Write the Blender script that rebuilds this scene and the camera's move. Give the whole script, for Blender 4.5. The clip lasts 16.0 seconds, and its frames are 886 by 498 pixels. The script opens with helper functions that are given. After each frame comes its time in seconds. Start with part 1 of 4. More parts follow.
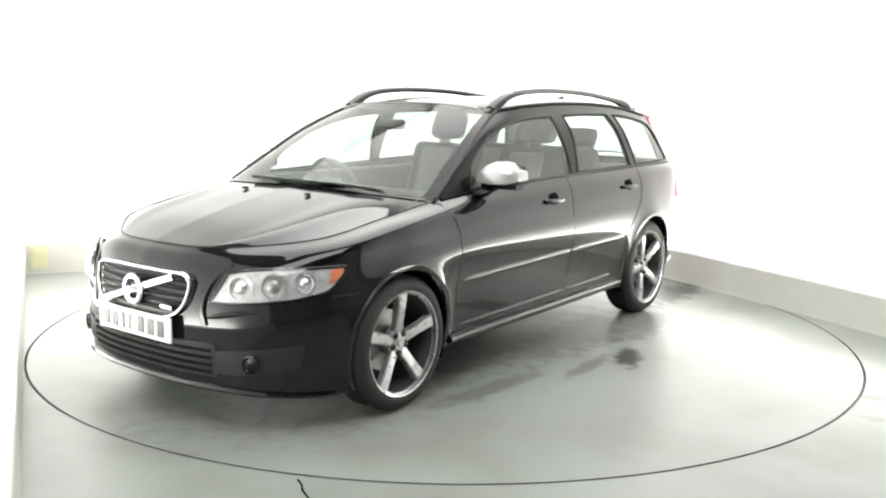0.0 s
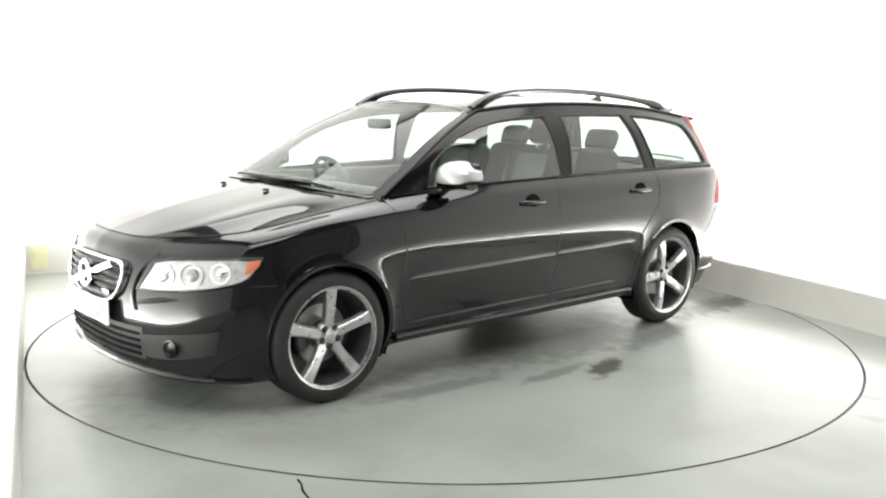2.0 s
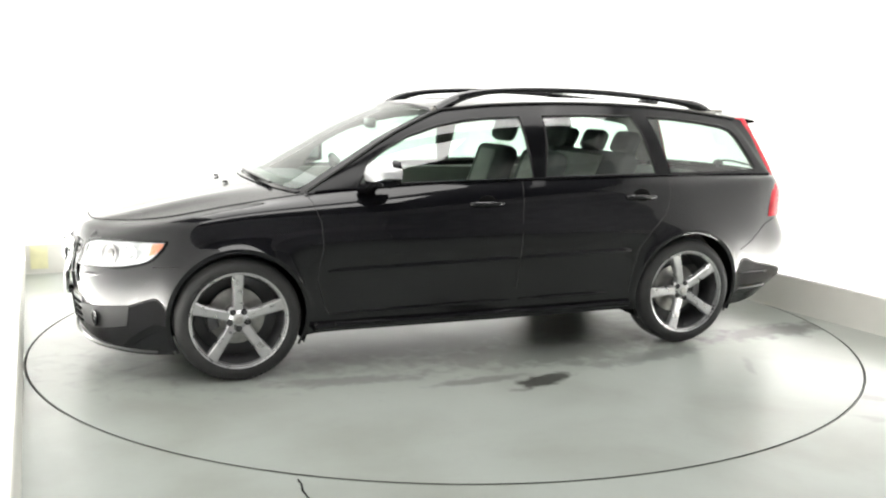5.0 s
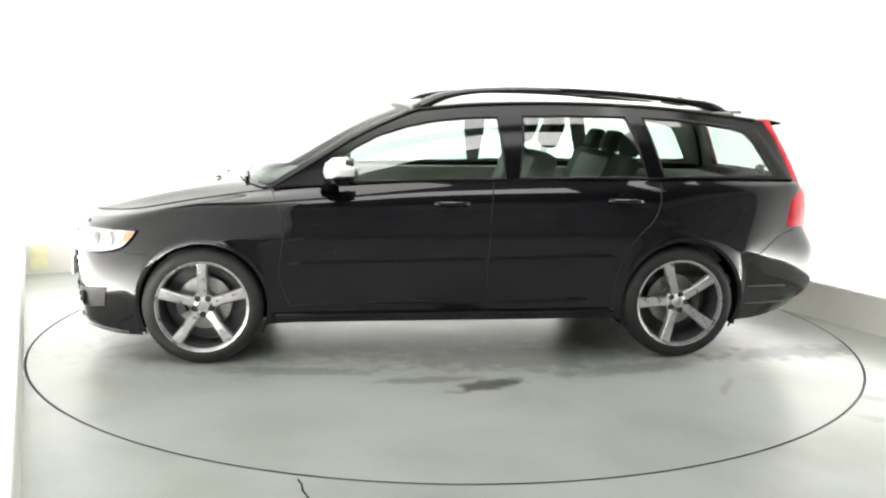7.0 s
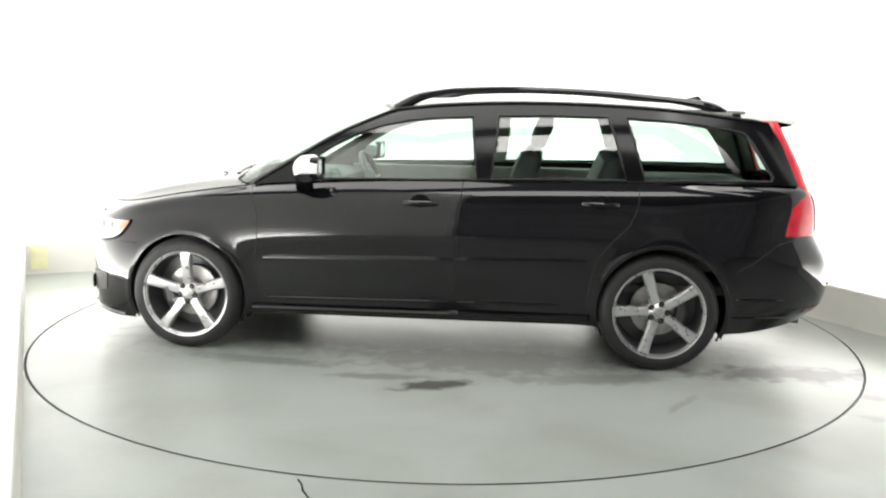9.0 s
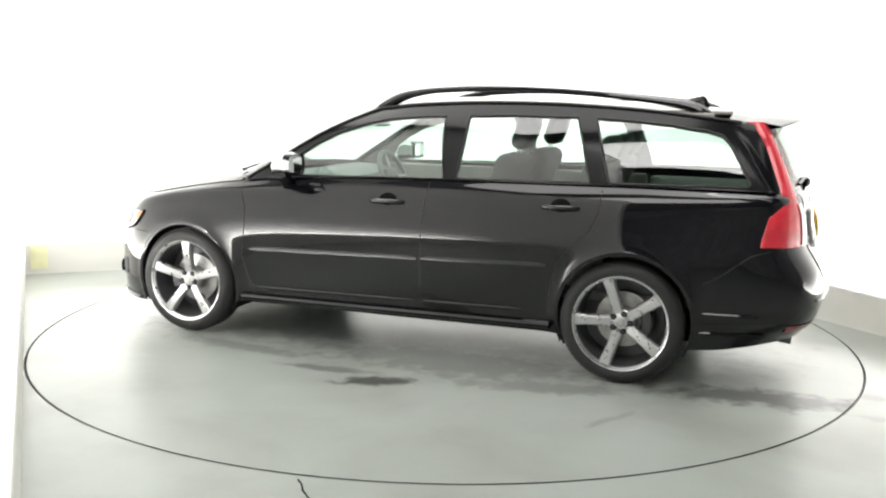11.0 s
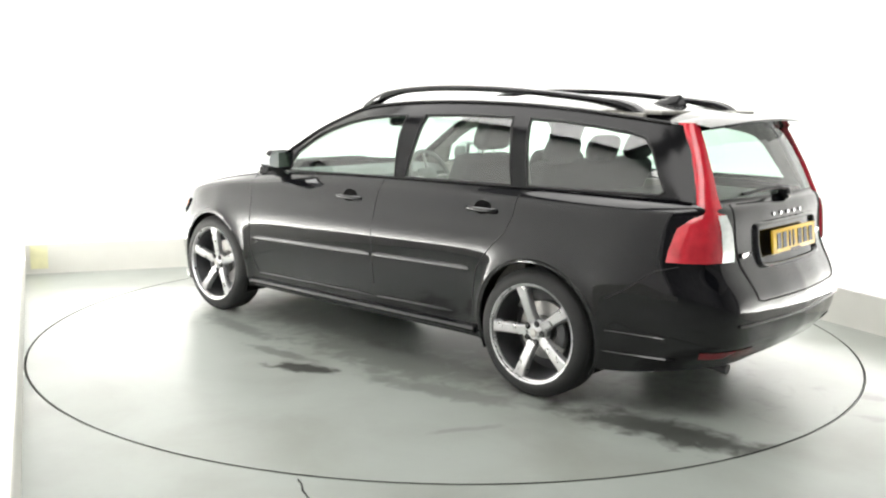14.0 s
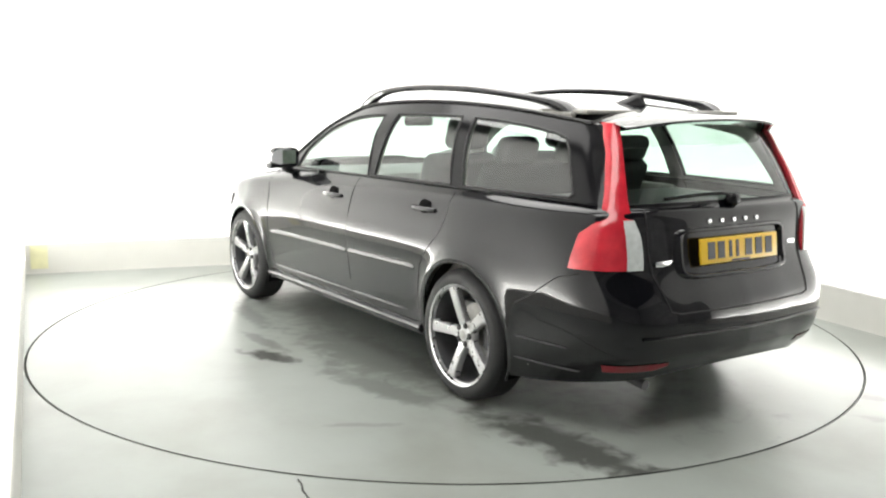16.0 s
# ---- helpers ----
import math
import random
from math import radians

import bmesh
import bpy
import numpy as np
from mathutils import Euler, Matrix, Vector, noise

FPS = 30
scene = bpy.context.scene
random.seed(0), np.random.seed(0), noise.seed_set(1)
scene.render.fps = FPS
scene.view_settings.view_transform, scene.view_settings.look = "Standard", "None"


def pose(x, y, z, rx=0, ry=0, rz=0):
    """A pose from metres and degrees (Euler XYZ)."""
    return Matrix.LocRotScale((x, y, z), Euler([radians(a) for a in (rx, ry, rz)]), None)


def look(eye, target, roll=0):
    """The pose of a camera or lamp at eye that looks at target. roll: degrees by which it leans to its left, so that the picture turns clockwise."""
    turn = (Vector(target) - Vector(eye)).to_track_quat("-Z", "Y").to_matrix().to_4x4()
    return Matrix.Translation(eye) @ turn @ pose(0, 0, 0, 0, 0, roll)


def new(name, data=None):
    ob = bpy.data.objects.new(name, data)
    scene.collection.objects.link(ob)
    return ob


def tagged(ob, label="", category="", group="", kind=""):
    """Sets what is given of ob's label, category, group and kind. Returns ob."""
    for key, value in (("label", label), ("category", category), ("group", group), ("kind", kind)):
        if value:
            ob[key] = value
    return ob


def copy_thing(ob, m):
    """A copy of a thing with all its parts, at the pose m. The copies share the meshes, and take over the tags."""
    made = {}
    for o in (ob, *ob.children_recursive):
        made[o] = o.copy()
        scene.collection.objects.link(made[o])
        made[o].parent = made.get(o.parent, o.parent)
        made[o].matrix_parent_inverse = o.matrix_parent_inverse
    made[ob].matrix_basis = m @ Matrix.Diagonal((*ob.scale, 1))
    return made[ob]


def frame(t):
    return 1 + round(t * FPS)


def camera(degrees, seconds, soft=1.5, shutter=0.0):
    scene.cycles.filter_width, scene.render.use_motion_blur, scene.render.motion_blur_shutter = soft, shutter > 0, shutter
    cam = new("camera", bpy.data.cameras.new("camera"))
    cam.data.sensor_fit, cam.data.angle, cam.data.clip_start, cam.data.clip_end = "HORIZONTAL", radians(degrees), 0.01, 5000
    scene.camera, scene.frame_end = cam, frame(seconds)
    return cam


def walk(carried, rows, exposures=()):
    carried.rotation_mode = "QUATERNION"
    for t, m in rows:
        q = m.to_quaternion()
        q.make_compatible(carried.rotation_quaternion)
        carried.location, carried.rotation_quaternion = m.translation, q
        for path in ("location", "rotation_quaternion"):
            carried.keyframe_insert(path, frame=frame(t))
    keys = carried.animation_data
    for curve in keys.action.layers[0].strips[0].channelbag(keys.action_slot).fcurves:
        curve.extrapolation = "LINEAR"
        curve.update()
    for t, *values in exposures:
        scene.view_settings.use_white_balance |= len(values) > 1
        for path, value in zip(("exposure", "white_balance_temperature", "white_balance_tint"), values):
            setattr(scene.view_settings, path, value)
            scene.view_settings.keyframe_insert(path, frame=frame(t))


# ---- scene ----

import mathutils

# The camera stands still before the turntable.
cam = camera(51.68, 16.0, soft=2.2)
EYE = pose(0, -5.710, 1.436, 80.676, 0, 0.505) @ pose(0, 0, 0, 0, 0, 0.964)
walk(cam, [(0.0, EYE), (16.0, EYE)])

# ---- light ----
world = bpy.data.worlds.new("world")
scene.world = world
world.use_nodes = True
world.node_tree.nodes["Background"].inputs[0].default_value = (0.9, 0.95, 1.0, 1)
world.node_tree.nodes["Background"].inputs[1].default_value = 0.2
scene.view_settings.exposure = 0.0


def unseen_panel(x, y, z, sx, sy, watts, rz=0.0):
    d = bpy.data.lights.new("unseen_panel_light", "AREA")
    d.shape, d.size, d.size_y, d.energy, d.color = "RECTANGLE", sx, sy, watts, (1.0, 0.985, 0.955)
    o = new("unseen_panel_light", d)
    o.matrix_world = pose(x, y, z, 0, 0, rz)
    return o


# overhead panel out of view, its size and power assumed
unseen_panel(0.05, 0.35, 4.1, 4.6, 4.6, 310, 21.7)
# unseen panel added to brighten the floor before the turntable
unseen_panel(0.4, -4.0, 4.12, 3.6, 1.8, 120, 21.7)


def added_wall_wash(a, b, inset, length, watts):
    """An added, unseen strip light high before a white wall, turned to whiten it."""
    a, b = Vector((*a, 0)), Vector((*b, 0))
    d = (b - a).normalized()
    inward = Vector((d.y, -d.x, 0))
    mid = (a + b) / 2
    lamp = bpy.data.lights.new("added_wall_wash", "AREA")
    lamp.shape, lamp.size, lamp.size_y, lamp.energy, lamp.color = "RECTANGLE", length, 0.2, watts, (1.0, 0.99, 0.965)
    lamp.spread = radians(125)
    o = new("added_wall_wash", lamp)
    o.matrix_world = look(mid + inward * inset + Vector((0, 0, 2.95)), mid + Vector((0, 0, 0.7)))


# none of these three strips is seen; they only lift the walls
added_wall_wash((-3.43, 1.43), (-0.90, -4.06), 1.4, 5.6, 22)
added_wall_wash((-3.43, 1.43), (1.08, 3.22), 1.4, 4.2, 22)
added_wall_wash((1.08, 3.22), (4.27, -2.95), 1.4, 6.2, 22)

GAP = 0.22  # between the low upstand and the wall behind it


def foot_light(a, b, cut0, cut1, watts):
    """A strip light on the floor behind the upstand, washing the wall's foot upwards."""
    a, b = Vector((*a, 0)), Vector((*b, 0))
    d = (b - a).normalized()
    outward = Vector((-d.y, d.x, 0))
    a, b = a + d * cut0, b - d * cut1
    lamp = bpy.data.lights.new("foot_light", "AREA")
    lamp.shape, lamp.size, lamp.size_y, lamp.color = "RECTANGLE", (b - a).length, 0.06, (1.0, 0.99, 0.97)
    lamp.energy = watts * (b - a).length
    o = new("foot_light", lamp)
    mid = (a + b) / 2 + outward * 0.07 + Vector((0, 0, 0.06))
    o.matrix_world = Matrix.Translation(mid) @ Matrix.Rotation(math.atan2(d.y, d.x), 4, "Z") @ Matrix.Rotation(radians(150), 4, "X")


foot_light((-0.61, -4.7), (-3.43, 1.43), 2.0, 0.1, 37)
foot_light((-3.43, 1.43), (1.08, 3.22), 0.1, 0.1, 32)
foot_light((1.08, 3.22), (4.27, -2.95), 0.1, 0.3, 32)

# ---- materials ----


def mat(name, color, rough=0.5, metal=0.0, coat=0.0, noise_scale=0.0, noise_amount=0.0, bump=0.0, bump_scale=60.0, spec=0.5):
    m = bpy.data.materials.new(name)
    m.use_nodes = True
    nt = m.node_tree
    b = nt.nodes["Principled BSDF"]
    b.inputs["Base Color"].default_value = (*color, 1)
    b.inputs["Roughness"].default_value = rough
    b.inputs["Metallic"].default_value = metal
    b.inputs["Coat Weight"].default_value = coat
    b.inputs["Coat Roughness"].default_value = 0.03
    b.inputs["Specular IOR Level"].default_value = spec
    if noise_amount or bump:
        tc = nt.nodes.new("ShaderNodeTexCoord")
    if noise_amount:
        n1 = nt.nodes.new("ShaderNodeTexNoise")
        n1.inputs["Scale"].default_value = noise_scale
        n1.inputs["Detail"].default_value = 6
        nt.links.new(tc.outputs["Object"], n1.inputs["Vector"])
        ramp = nt.nodes.new("ShaderNodeMapRange")
        ramp.inputs["From Min"].default_value, ramp.inputs["From Max"].default_value = 0.3, 0.7
        ramp.inputs["To Min"].default_value, ramp.inputs["To Max"].default_value = 1 - noise_amount, 1 + noise_amount
        nt.links.new(n1.outputs["Fac"], ramp.inputs["Value"])
        mul = nt.nodes.new("ShaderNodeVectorMath")
        mul.operation = "SCALE"
        mul.inputs[0].default_value = color
        nt.links.new(ramp.outputs[0], mul.inputs["Scale"])
        nt.links.new(mul.outputs[0], b.inputs["Base Color"])
        rr = nt.nodes.new("ShaderNodeMapRange")
        rr.inputs["To Min"].default_value, rr.inputs["To Max"].default_value = rough * 0.8, min(1, rough * 1.25)
        nt.links.new(n1.outputs["Fac"], rr.inputs["Value"])
        nt.links.new(rr.outputs[0], b.inputs["Roughness"])
    if bump:
        n2 = nt.nodes.new("ShaderNodeTexNoise")
        n2.inputs["Scale"].default_value = bump_scale
        n2.inputs["Detail"].default_value = 4
        nt.links.new(tc.outputs["Object"], n2.inputs["Vector"])
        bp = nt.nodes.new("ShaderNodeBump")
        bp.inputs["Strength"].default_value = bump
        bp.inputs["Distance"].default_value = 0.01
        nt.links.new(n2.outputs["Fac"], bp.inputs["Height"])
        nt.links.new(bp.outputs[0], b.inputs["Normal"])
    return m


def glass_mat(name, tint, gloss_rough=0.02, base=0.07):
    """A thin pane: clear tinted glass under a gloss that grows towards grazing angles."""
    m = bpy.data.materials.new(name)
    m.use_nodes = True
    nt = m.node_tree
    nt.nodes.remove(nt.nodes["Principled BSDF"])
    tr, gl, mx = (nt.nodes.new(k) for k in ("ShaderNodeBsdfTransparent", "ShaderNodeBsdfGlossy", "ShaderNodeMixShader"))
    lw, pw, mr = (nt.nodes.new(k) for k in ("ShaderNodeLayerWeight", "ShaderNodeMath", "ShaderNodeMapRange"))
    tr.inputs["Color"].default_value = (*tint, 1)
    gl.inputs["Roughness"].default_value = gloss_rough
    lw.inputs["Blend"].default_value = 0.5
    pw.operation, pw.inputs[1].default_value = "POWER", 5.0
    mr.inputs["To Min"].default_value = base
    nt.links.new(lw.outputs["Facing"], pw.inputs[0])
    nt.links.new(pw.outputs[0], mr.inputs["Value"])
    nt.links.new(mr.outputs[0], mx.inputs[0])
    nt.links.new(tr.outputs[0], mx.inputs[1])
    nt.links.new(gl.outputs[0], mx.inputs[2])
    nt.links.new(mx.outputs[0], nt.nodes["Material Output"].inputs["Surface"])
    return m


PAINT = mat("black_paint", (0.0028, 0.0029, 0.0042), 0.35, 0.0, 1.0, spec=0.06)
TRIM = mat("black_trim", (0.005, 0.005, 0.006), 0.16, spec=0.25, noise_scale=40, noise_amount=0.2)
RUBBER = mat("rubber_seal", (0.01, 0.01, 0.01), 0.6)
TYRE = mat("tyre_rubber", (0.015, 0.015, 0.0155), 0.62, noise_scale=30, noise_amount=0.25, bump=0.15, bump_scale=180)
SILVER = mat("machined_alloy", (0.56, 0.56, 0.57), 0.28, 0.75, noise_scale=25, noise_amount=0.06)
GUNMETAL = mat("gunmetal_alloy", (0.10, 0.10, 0.105), 0.4, 0.6)
STEEL = mat("brake_steel", (0.45, 0.44, 0.43), 0.4, 0.9, noise_scale=20, noise_amount=0.2)
CHROME = mat("chrome", (0.86, 0.87, 0.88), 0.09, 1.0)
MIRRORCAP = mat("silver_satin", (0.62, 0.63, 0.64), 0.25, 0.45)
MIRRORGLASS = mat("mirror_glass", (0.9, 0.92, 0.92), 0.02, 1.0)
DARK = mat("dark_interior", (0.17, 0.173, 0.17), 0.8, noise_scale=15, noise_amount=0.3)
SEAT = mat("seat_fabric", (0.045, 0.046, 0.046), 0.85, noise_scale=60, noise_amount=0.3, bump=0.1)
BEIGE = mat("seat_leather", (0.29, 0.285, 0.26), 0.6, noise_scale=30, noise_amount=0.15)
LAMPSILVER = mat("lamp_reflector", (0.64, 0.65, 0.66), 0.22, 0.3, noise_scale=38, noise_amount=0.25)
REDLAMP = mat("red_lamp_lens", (0.52, 0.020, 0.035), 0.2, 0.0, 0.6, 14, 0.2)
DULLRED = mat("red_reflector", (0.20, 0.008, 0.015), 0.25, 0.0, 0.5)
ORANGE = mat("amber_lens", (0.72, 0.22, 0.11), 0.2, 0.0, 0.6)
CLEARLAMP = mat("clear_lamp_lens", (0.66, 0.69, 0.68), 0.2, 0.2, 0.7, 40, 0.12)
PLATEWHITE = mat("plate_white", (0.78, 0.78, 0.77), 0.35)
PLATEYELLOW = mat("plate_yellow", (0.78, 0.50, 0.03), 0.35)
INK = mat("plate_ink", (0.012, 0.012, 0.012), 0.4)
BLUE = mat("badge_blue", (0.16, 0.20, 0.32), 0.25, 0.4)
GLASS = glass_mat("window_glass", (0.69, 0.81, 0.75), 0.02, 0.13)
SCREEN_GLASS = glass_mat("windscreen_glass", (0.74, 0.84, 0.79), 0.02, 0.06)
LENS = glass_mat("lamp_cover", (0.95, 0.96, 0.96))
WALLMAT = mat("white_wall", (0.86, 0.86, 0.845), 0.7, noise_scale=0.7, noise_amount=0.02, bump=0.02, bump_scale=8)
KERBMAT = mat("painted_plinth", (0.60, 0.595, 0.555), 0.5, noise_scale=2.2, noise_amount=0.06)
BAYMAT = mat("unseen_bay_grey", (0.50, 0.50, 0.505), 0.9, noise_scale=3, noise_amount=0.3, bump=0.2, bump_scale=9)
CEIL = mat("pale_ceiling", (0.75, 0.75, 0.74), 0.8, noise_scale=1.5, noise_amount=0.1)
UPPER = mat("pale_upper_wall", (0.80, 0.80, 0.785), 0.85, noise_scale=1.2, noise_amount=0.06)
MATT = mat("matt_black", (0.004, 0.004, 0.004), 0.9, spec=0.1)
TAPE = mat("yellow_tape", (0.66, 0.64, 0.40), 0.5, noise_scale=9, noise_amount=0.12)


def floor_mat(name, dark_marks):
    """Glossy grey-green floor paint with tyre marks, stains, puddles and broader darkening; each mark: (x, y, length,
    width, turn, darkness) in the object's own plane.
    """
    m = mat(name, (0.262, 0.284, 0.262), 0.32, spec=0.42)
    nt = m.node_tree
    b = nt.nodes["Principled BSDF"]
    tc = nt.nodes.new("ShaderNodeTexCoord")

    def math_node(op, a, c=None):
        n = nt.nodes.new("ShaderNodeMath")
        n.operation = op
        for i, v in enumerate((a, c)):
            if v is None:
                continue
            if isinstance(v, (int, float)):
                n.inputs[i].default_value = v
            else:
                nt.links.new(v, n.inputs[i])
        return n.outputs[0]

    def noise_node(scale, detail, dist=0.0):
        n = nt.nodes.new("ShaderNodeTexNoise")
        n.inputs["Scale"].default_value, n.inputs["Detail"].default_value, n.inputs["Distortion"].default_value = scale, detail, dist
        nt.links.new(tc.outputs["Object"], n.inputs["Vector"])
        return n.outputs["Fac"]

    big, fine, ragged = noise_node(0.9, 4, 0.1), noise_node(24, 5), noise_node(9.0, 9, 0.5)
    soil = nt.nodes.new("ShaderNodeMapRange")
    soil.interpolation_type = "SMOOTHSTEP"
    soil.inputs["From Min"].default_value, soil.inputs["From Max"].default_value = 0.38, 0.75
    soil.inputs["To Max"].default_value = 0.42
    nt.links.new(noise_node(1.3, 7, 0.3), soil.inputs["Value"])
    dark = 0.0
    for x, y, ln, wd, turn, amount in dark_marks:
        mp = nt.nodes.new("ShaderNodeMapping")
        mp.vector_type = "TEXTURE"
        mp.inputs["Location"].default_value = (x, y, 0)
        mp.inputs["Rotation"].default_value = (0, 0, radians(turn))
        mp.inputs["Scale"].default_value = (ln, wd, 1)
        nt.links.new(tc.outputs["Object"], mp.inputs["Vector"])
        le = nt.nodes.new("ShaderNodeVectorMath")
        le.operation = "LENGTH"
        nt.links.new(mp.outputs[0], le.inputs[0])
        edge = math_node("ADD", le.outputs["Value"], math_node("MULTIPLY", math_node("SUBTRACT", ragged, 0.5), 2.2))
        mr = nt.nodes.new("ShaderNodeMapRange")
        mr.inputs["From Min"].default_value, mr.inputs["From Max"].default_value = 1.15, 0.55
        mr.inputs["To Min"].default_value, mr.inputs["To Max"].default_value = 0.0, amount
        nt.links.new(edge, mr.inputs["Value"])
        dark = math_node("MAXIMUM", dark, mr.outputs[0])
    dark = math_node("ADD", dark, math_node("MULTIPLY", math_node("SUBTRACT", fine, 0.5), 0.10))
    dirty = nt.nodes.new("ShaderNodeMix")
    dirty.data_type = "RGBA"
    dirty.inputs["A"].default_value, dirty.inputs["B"].default_value = (0.262, 0.284, 0.262, 1), (0.120, 0.117, 0.095, 1)
    nt.links.new(soil.outputs[0], dirty.inputs["Factor"])
    mix = nt.nodes.new("ShaderNodeMix")
    mix.data_type = "RGBA"
    nt.links.new(dirty.outputs["Result"], mix.inputs["A"])
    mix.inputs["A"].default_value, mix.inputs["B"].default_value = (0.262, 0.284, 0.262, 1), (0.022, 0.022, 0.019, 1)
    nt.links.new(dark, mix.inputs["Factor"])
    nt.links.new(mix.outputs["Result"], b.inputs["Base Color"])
    rr = nt.nodes.new("ShaderNodeMapRange")
    rr.inputs["To Min"].default_value, rr.inputs["To Max"].default_value = 0.24, 0.36
    nt.links.new(big, rr.inputs["Value"])
    nt.links.new(rr.outputs[0], b.inputs["Roughness"])
    bp = nt.nodes.new("ShaderNodeBump")
    bp.inputs["Strength"].default_value, bp.inputs["Distance"].default_value = 0.05, 0.01
    nt.links.new(noise_node(3.0, 3), bp.inputs["Height"])
    nt.links.new(bp.outputs[0], b.inputs["Normal"])
    return m


# ---- mesh helpers ----


def mesh_ob(name, verts, faces, material, parent=None, label="", smooth=True, normals=None):
    me = bpy.data.meshes.new(name)
    me.from_pydata([tuple(v) for v in verts], [], [tuple(f) for f in faces])
    me.materials.append(material)
    me.polygons.foreach_set("use_smooth", [smooth] * len(me.polygons))
    me.update()
    if normals is not None:
        me.normals_split_custom_set_from_vertices([tuple(n) for n in normals])
    ob = new(name, me)
    if parent:
        ob.parent = parent
    if label:
        tagged(ob, label)
    return ob


def part(name, bm, material, parent=None, label="", smooth=True, sharp=35):
    """One bmesh as one object under a thing or a part."""
    bmesh.ops.recalc_face_normals(bm, faces=bm.faces)
    for f in bm.faces:
        f.smooth = smooth
    for e in bm.edges:
        if len(e.link_faces) == 2 and e.calc_face_angle(0) > radians(sharp):
            e.smooth = False
    me = bpy.data.meshes.new(name)
    bm.to_mesh(me)
    bm.free()
    me.materials.append(material)
    ob = new(name, me)
    if parent:
        ob.parent = parent
    if label:
        tagged(ob, label)
    return ob


def box_bm(size, center=(0, 0, 0), bevel=0.0, m=Matrix(), bm=None, segs=2):
    bm = bm or bmesh.new()
    r = bmesh.ops.create_cube(bm, size=1.0, matrix=m @ Matrix.Translation(center) @ Matrix.Diagonal((*size, 1)))
    if bevel:
        es = list({e for v in r["verts"] for e in v.link_edges})
        bmesh.ops.bevel(bm, geom=es, offset=bevel, segments=segs, affect="EDGES", profile=0.5)
    return bm


def tube(pts, rx, rz=None, sides=8, closed=False, up=(0, 0, 1), bm=None, scale=None):
    """A tube of elliptic section along pts; scale: a factor for each point."""
    bm = bm or bmesh.new()
    pts = [Vector(p) for p in pts]
    rz = rz or rx
    n, rings = len(pts), []
    for i, p in enumerate(pts):
        a = pts[(i - 1) % n] if closed or i else pts[0]
        b = pts[(i + 1) % n] if closed or i < n - 1 else pts[-1]
        d = (b - a).normalized()
        s = d.cross(Vector(up)).normalized()
        w = s.cross(d).normalized()
        k = scale[i] if scale else 1.0
        rings.append([bm.verts.new(p + s * rx * k * math.cos(2 * math.pi * j / sides) + w * rz * k * math.sin(2 * math.pi * j / sides)) for j in range(sides)])
    for i in range(n if closed else n - 1):
        r0, r1 = rings[i], rings[(i + 1) % n]
        for j in range(sides):
            bm.faces.new((r0[j], r0[(j + 1) % sides], r1[(j + 1) % sides], r1[j]))
    if not closed:
        bm.faces.new(rings[0])
        bm.faces.new(rings[-1])
    return bm


def revolve(profile, n=48, axis="y"):
    """A surface of revolution: profile rows (radius, offset along the axis), open ends unless the radius is 0."""
    bm = bmesh.new()
    rows = []
    for r, o in profile:
        rows.append([bm.verts.new((r * math.cos(2 * math.pi * j / n), o, r * math.sin(2 * math.pi * j / n))) for j in range(n if r > 1e-6 else 1)])
    for a, b in zip(rows, rows[1:]):
        for j in range(n):
            k = (j + 1) % n
            if len(a) == 1:
                bm.faces.new((a[0], b[j], b[k]))
            elif len(b) == 1:
                bm.faces.new((a[j], a[k], b[0]))
            else:
                bm.faces.new((a[j], a[k], b[k], b[j]))
    return bm


def hermite(knots, values, at):
    """Cubic interpolation of rows of values at the knots."""
    k, v, at = np.asarray(knots, float), np.asarray(values, float), np.asarray(at, float)
    d = np.diff(v, axis=0) / np.diff(k)[:, None]
    h = np.diff(k)
    s = np.empty_like(v)
    s[0], s[-1] = d[0], d[-1]
    s[1:-1] = (d[:-1] * h[1:, None] + d[1:] * h[:-1, None]) / (h[1:] + h[:-1])[:, None]
    i = np.clip(np.searchsorted(k, at, side="right") - 1, 0, len(k) - 2)
    t = ((at - k[i]) / h[i])[:, None]
    hh = h[i][:, None]
    return (2 * t**3 - 3 * t**2 + 1) * v[i] + (t**3 - 2 * t**2 + t) * hh * s[i] + (-2 * t**3 + 3 * t**2) * v[i + 1] + (t**3 - t**2) * hh * s[i + 1]


def smooth_line(pts, n):
    p = np.asarray(pts, float)
    k = np.concatenate([[0], np.cumsum(np.linalg.norm(np.diff(p, axis=0), axis=1))])
    return hermite(k, p, np.linspace(0, k[-1], n))


def coons(bottom, top, left, right):
    """Grid [i along bottom][j up] between four border lines."""
    n, m = len(bottom), len(left)
    s, t = np.linspace(0, 1, n)[:, None, None], np.linspace(0, 1, m)[None, :, None]
    ruled = (1 - t) * bottom[:, None] + t * top[:, None] + (1 - s) * left[None] + s * right[None]
    corner = (1 - s) * (1 - t) * bottom[0] + s * (1 - t) * bottom[-1] + (1 - s) * t * top[0] + s * t * top[-1]
    return ruled - corner


def grid_normals(g, outward):
    du, dv = np.gradient(g, axis=0), np.gradient(g, axis=1)
    n = np.cross(du, dv)
    n /= np.linalg.norm(n, axis=2)[..., None] + 1e-12
    if (n * outward).sum() < 0:
        n = -n
    return n


def grid_polys(g, n):
    """Cells of a grid as lists of six-number corners: place and normal."""
    d = np.concatenate([g, n], axis=2)
    out = []
    for i in range(g.shape[0] - 1):
        for j in range(g.shape[1] - 1):
            out.append([d[i, j], d[i + 1, j], d[i + 1, j + 1], d[i, j + 1]])
    return out


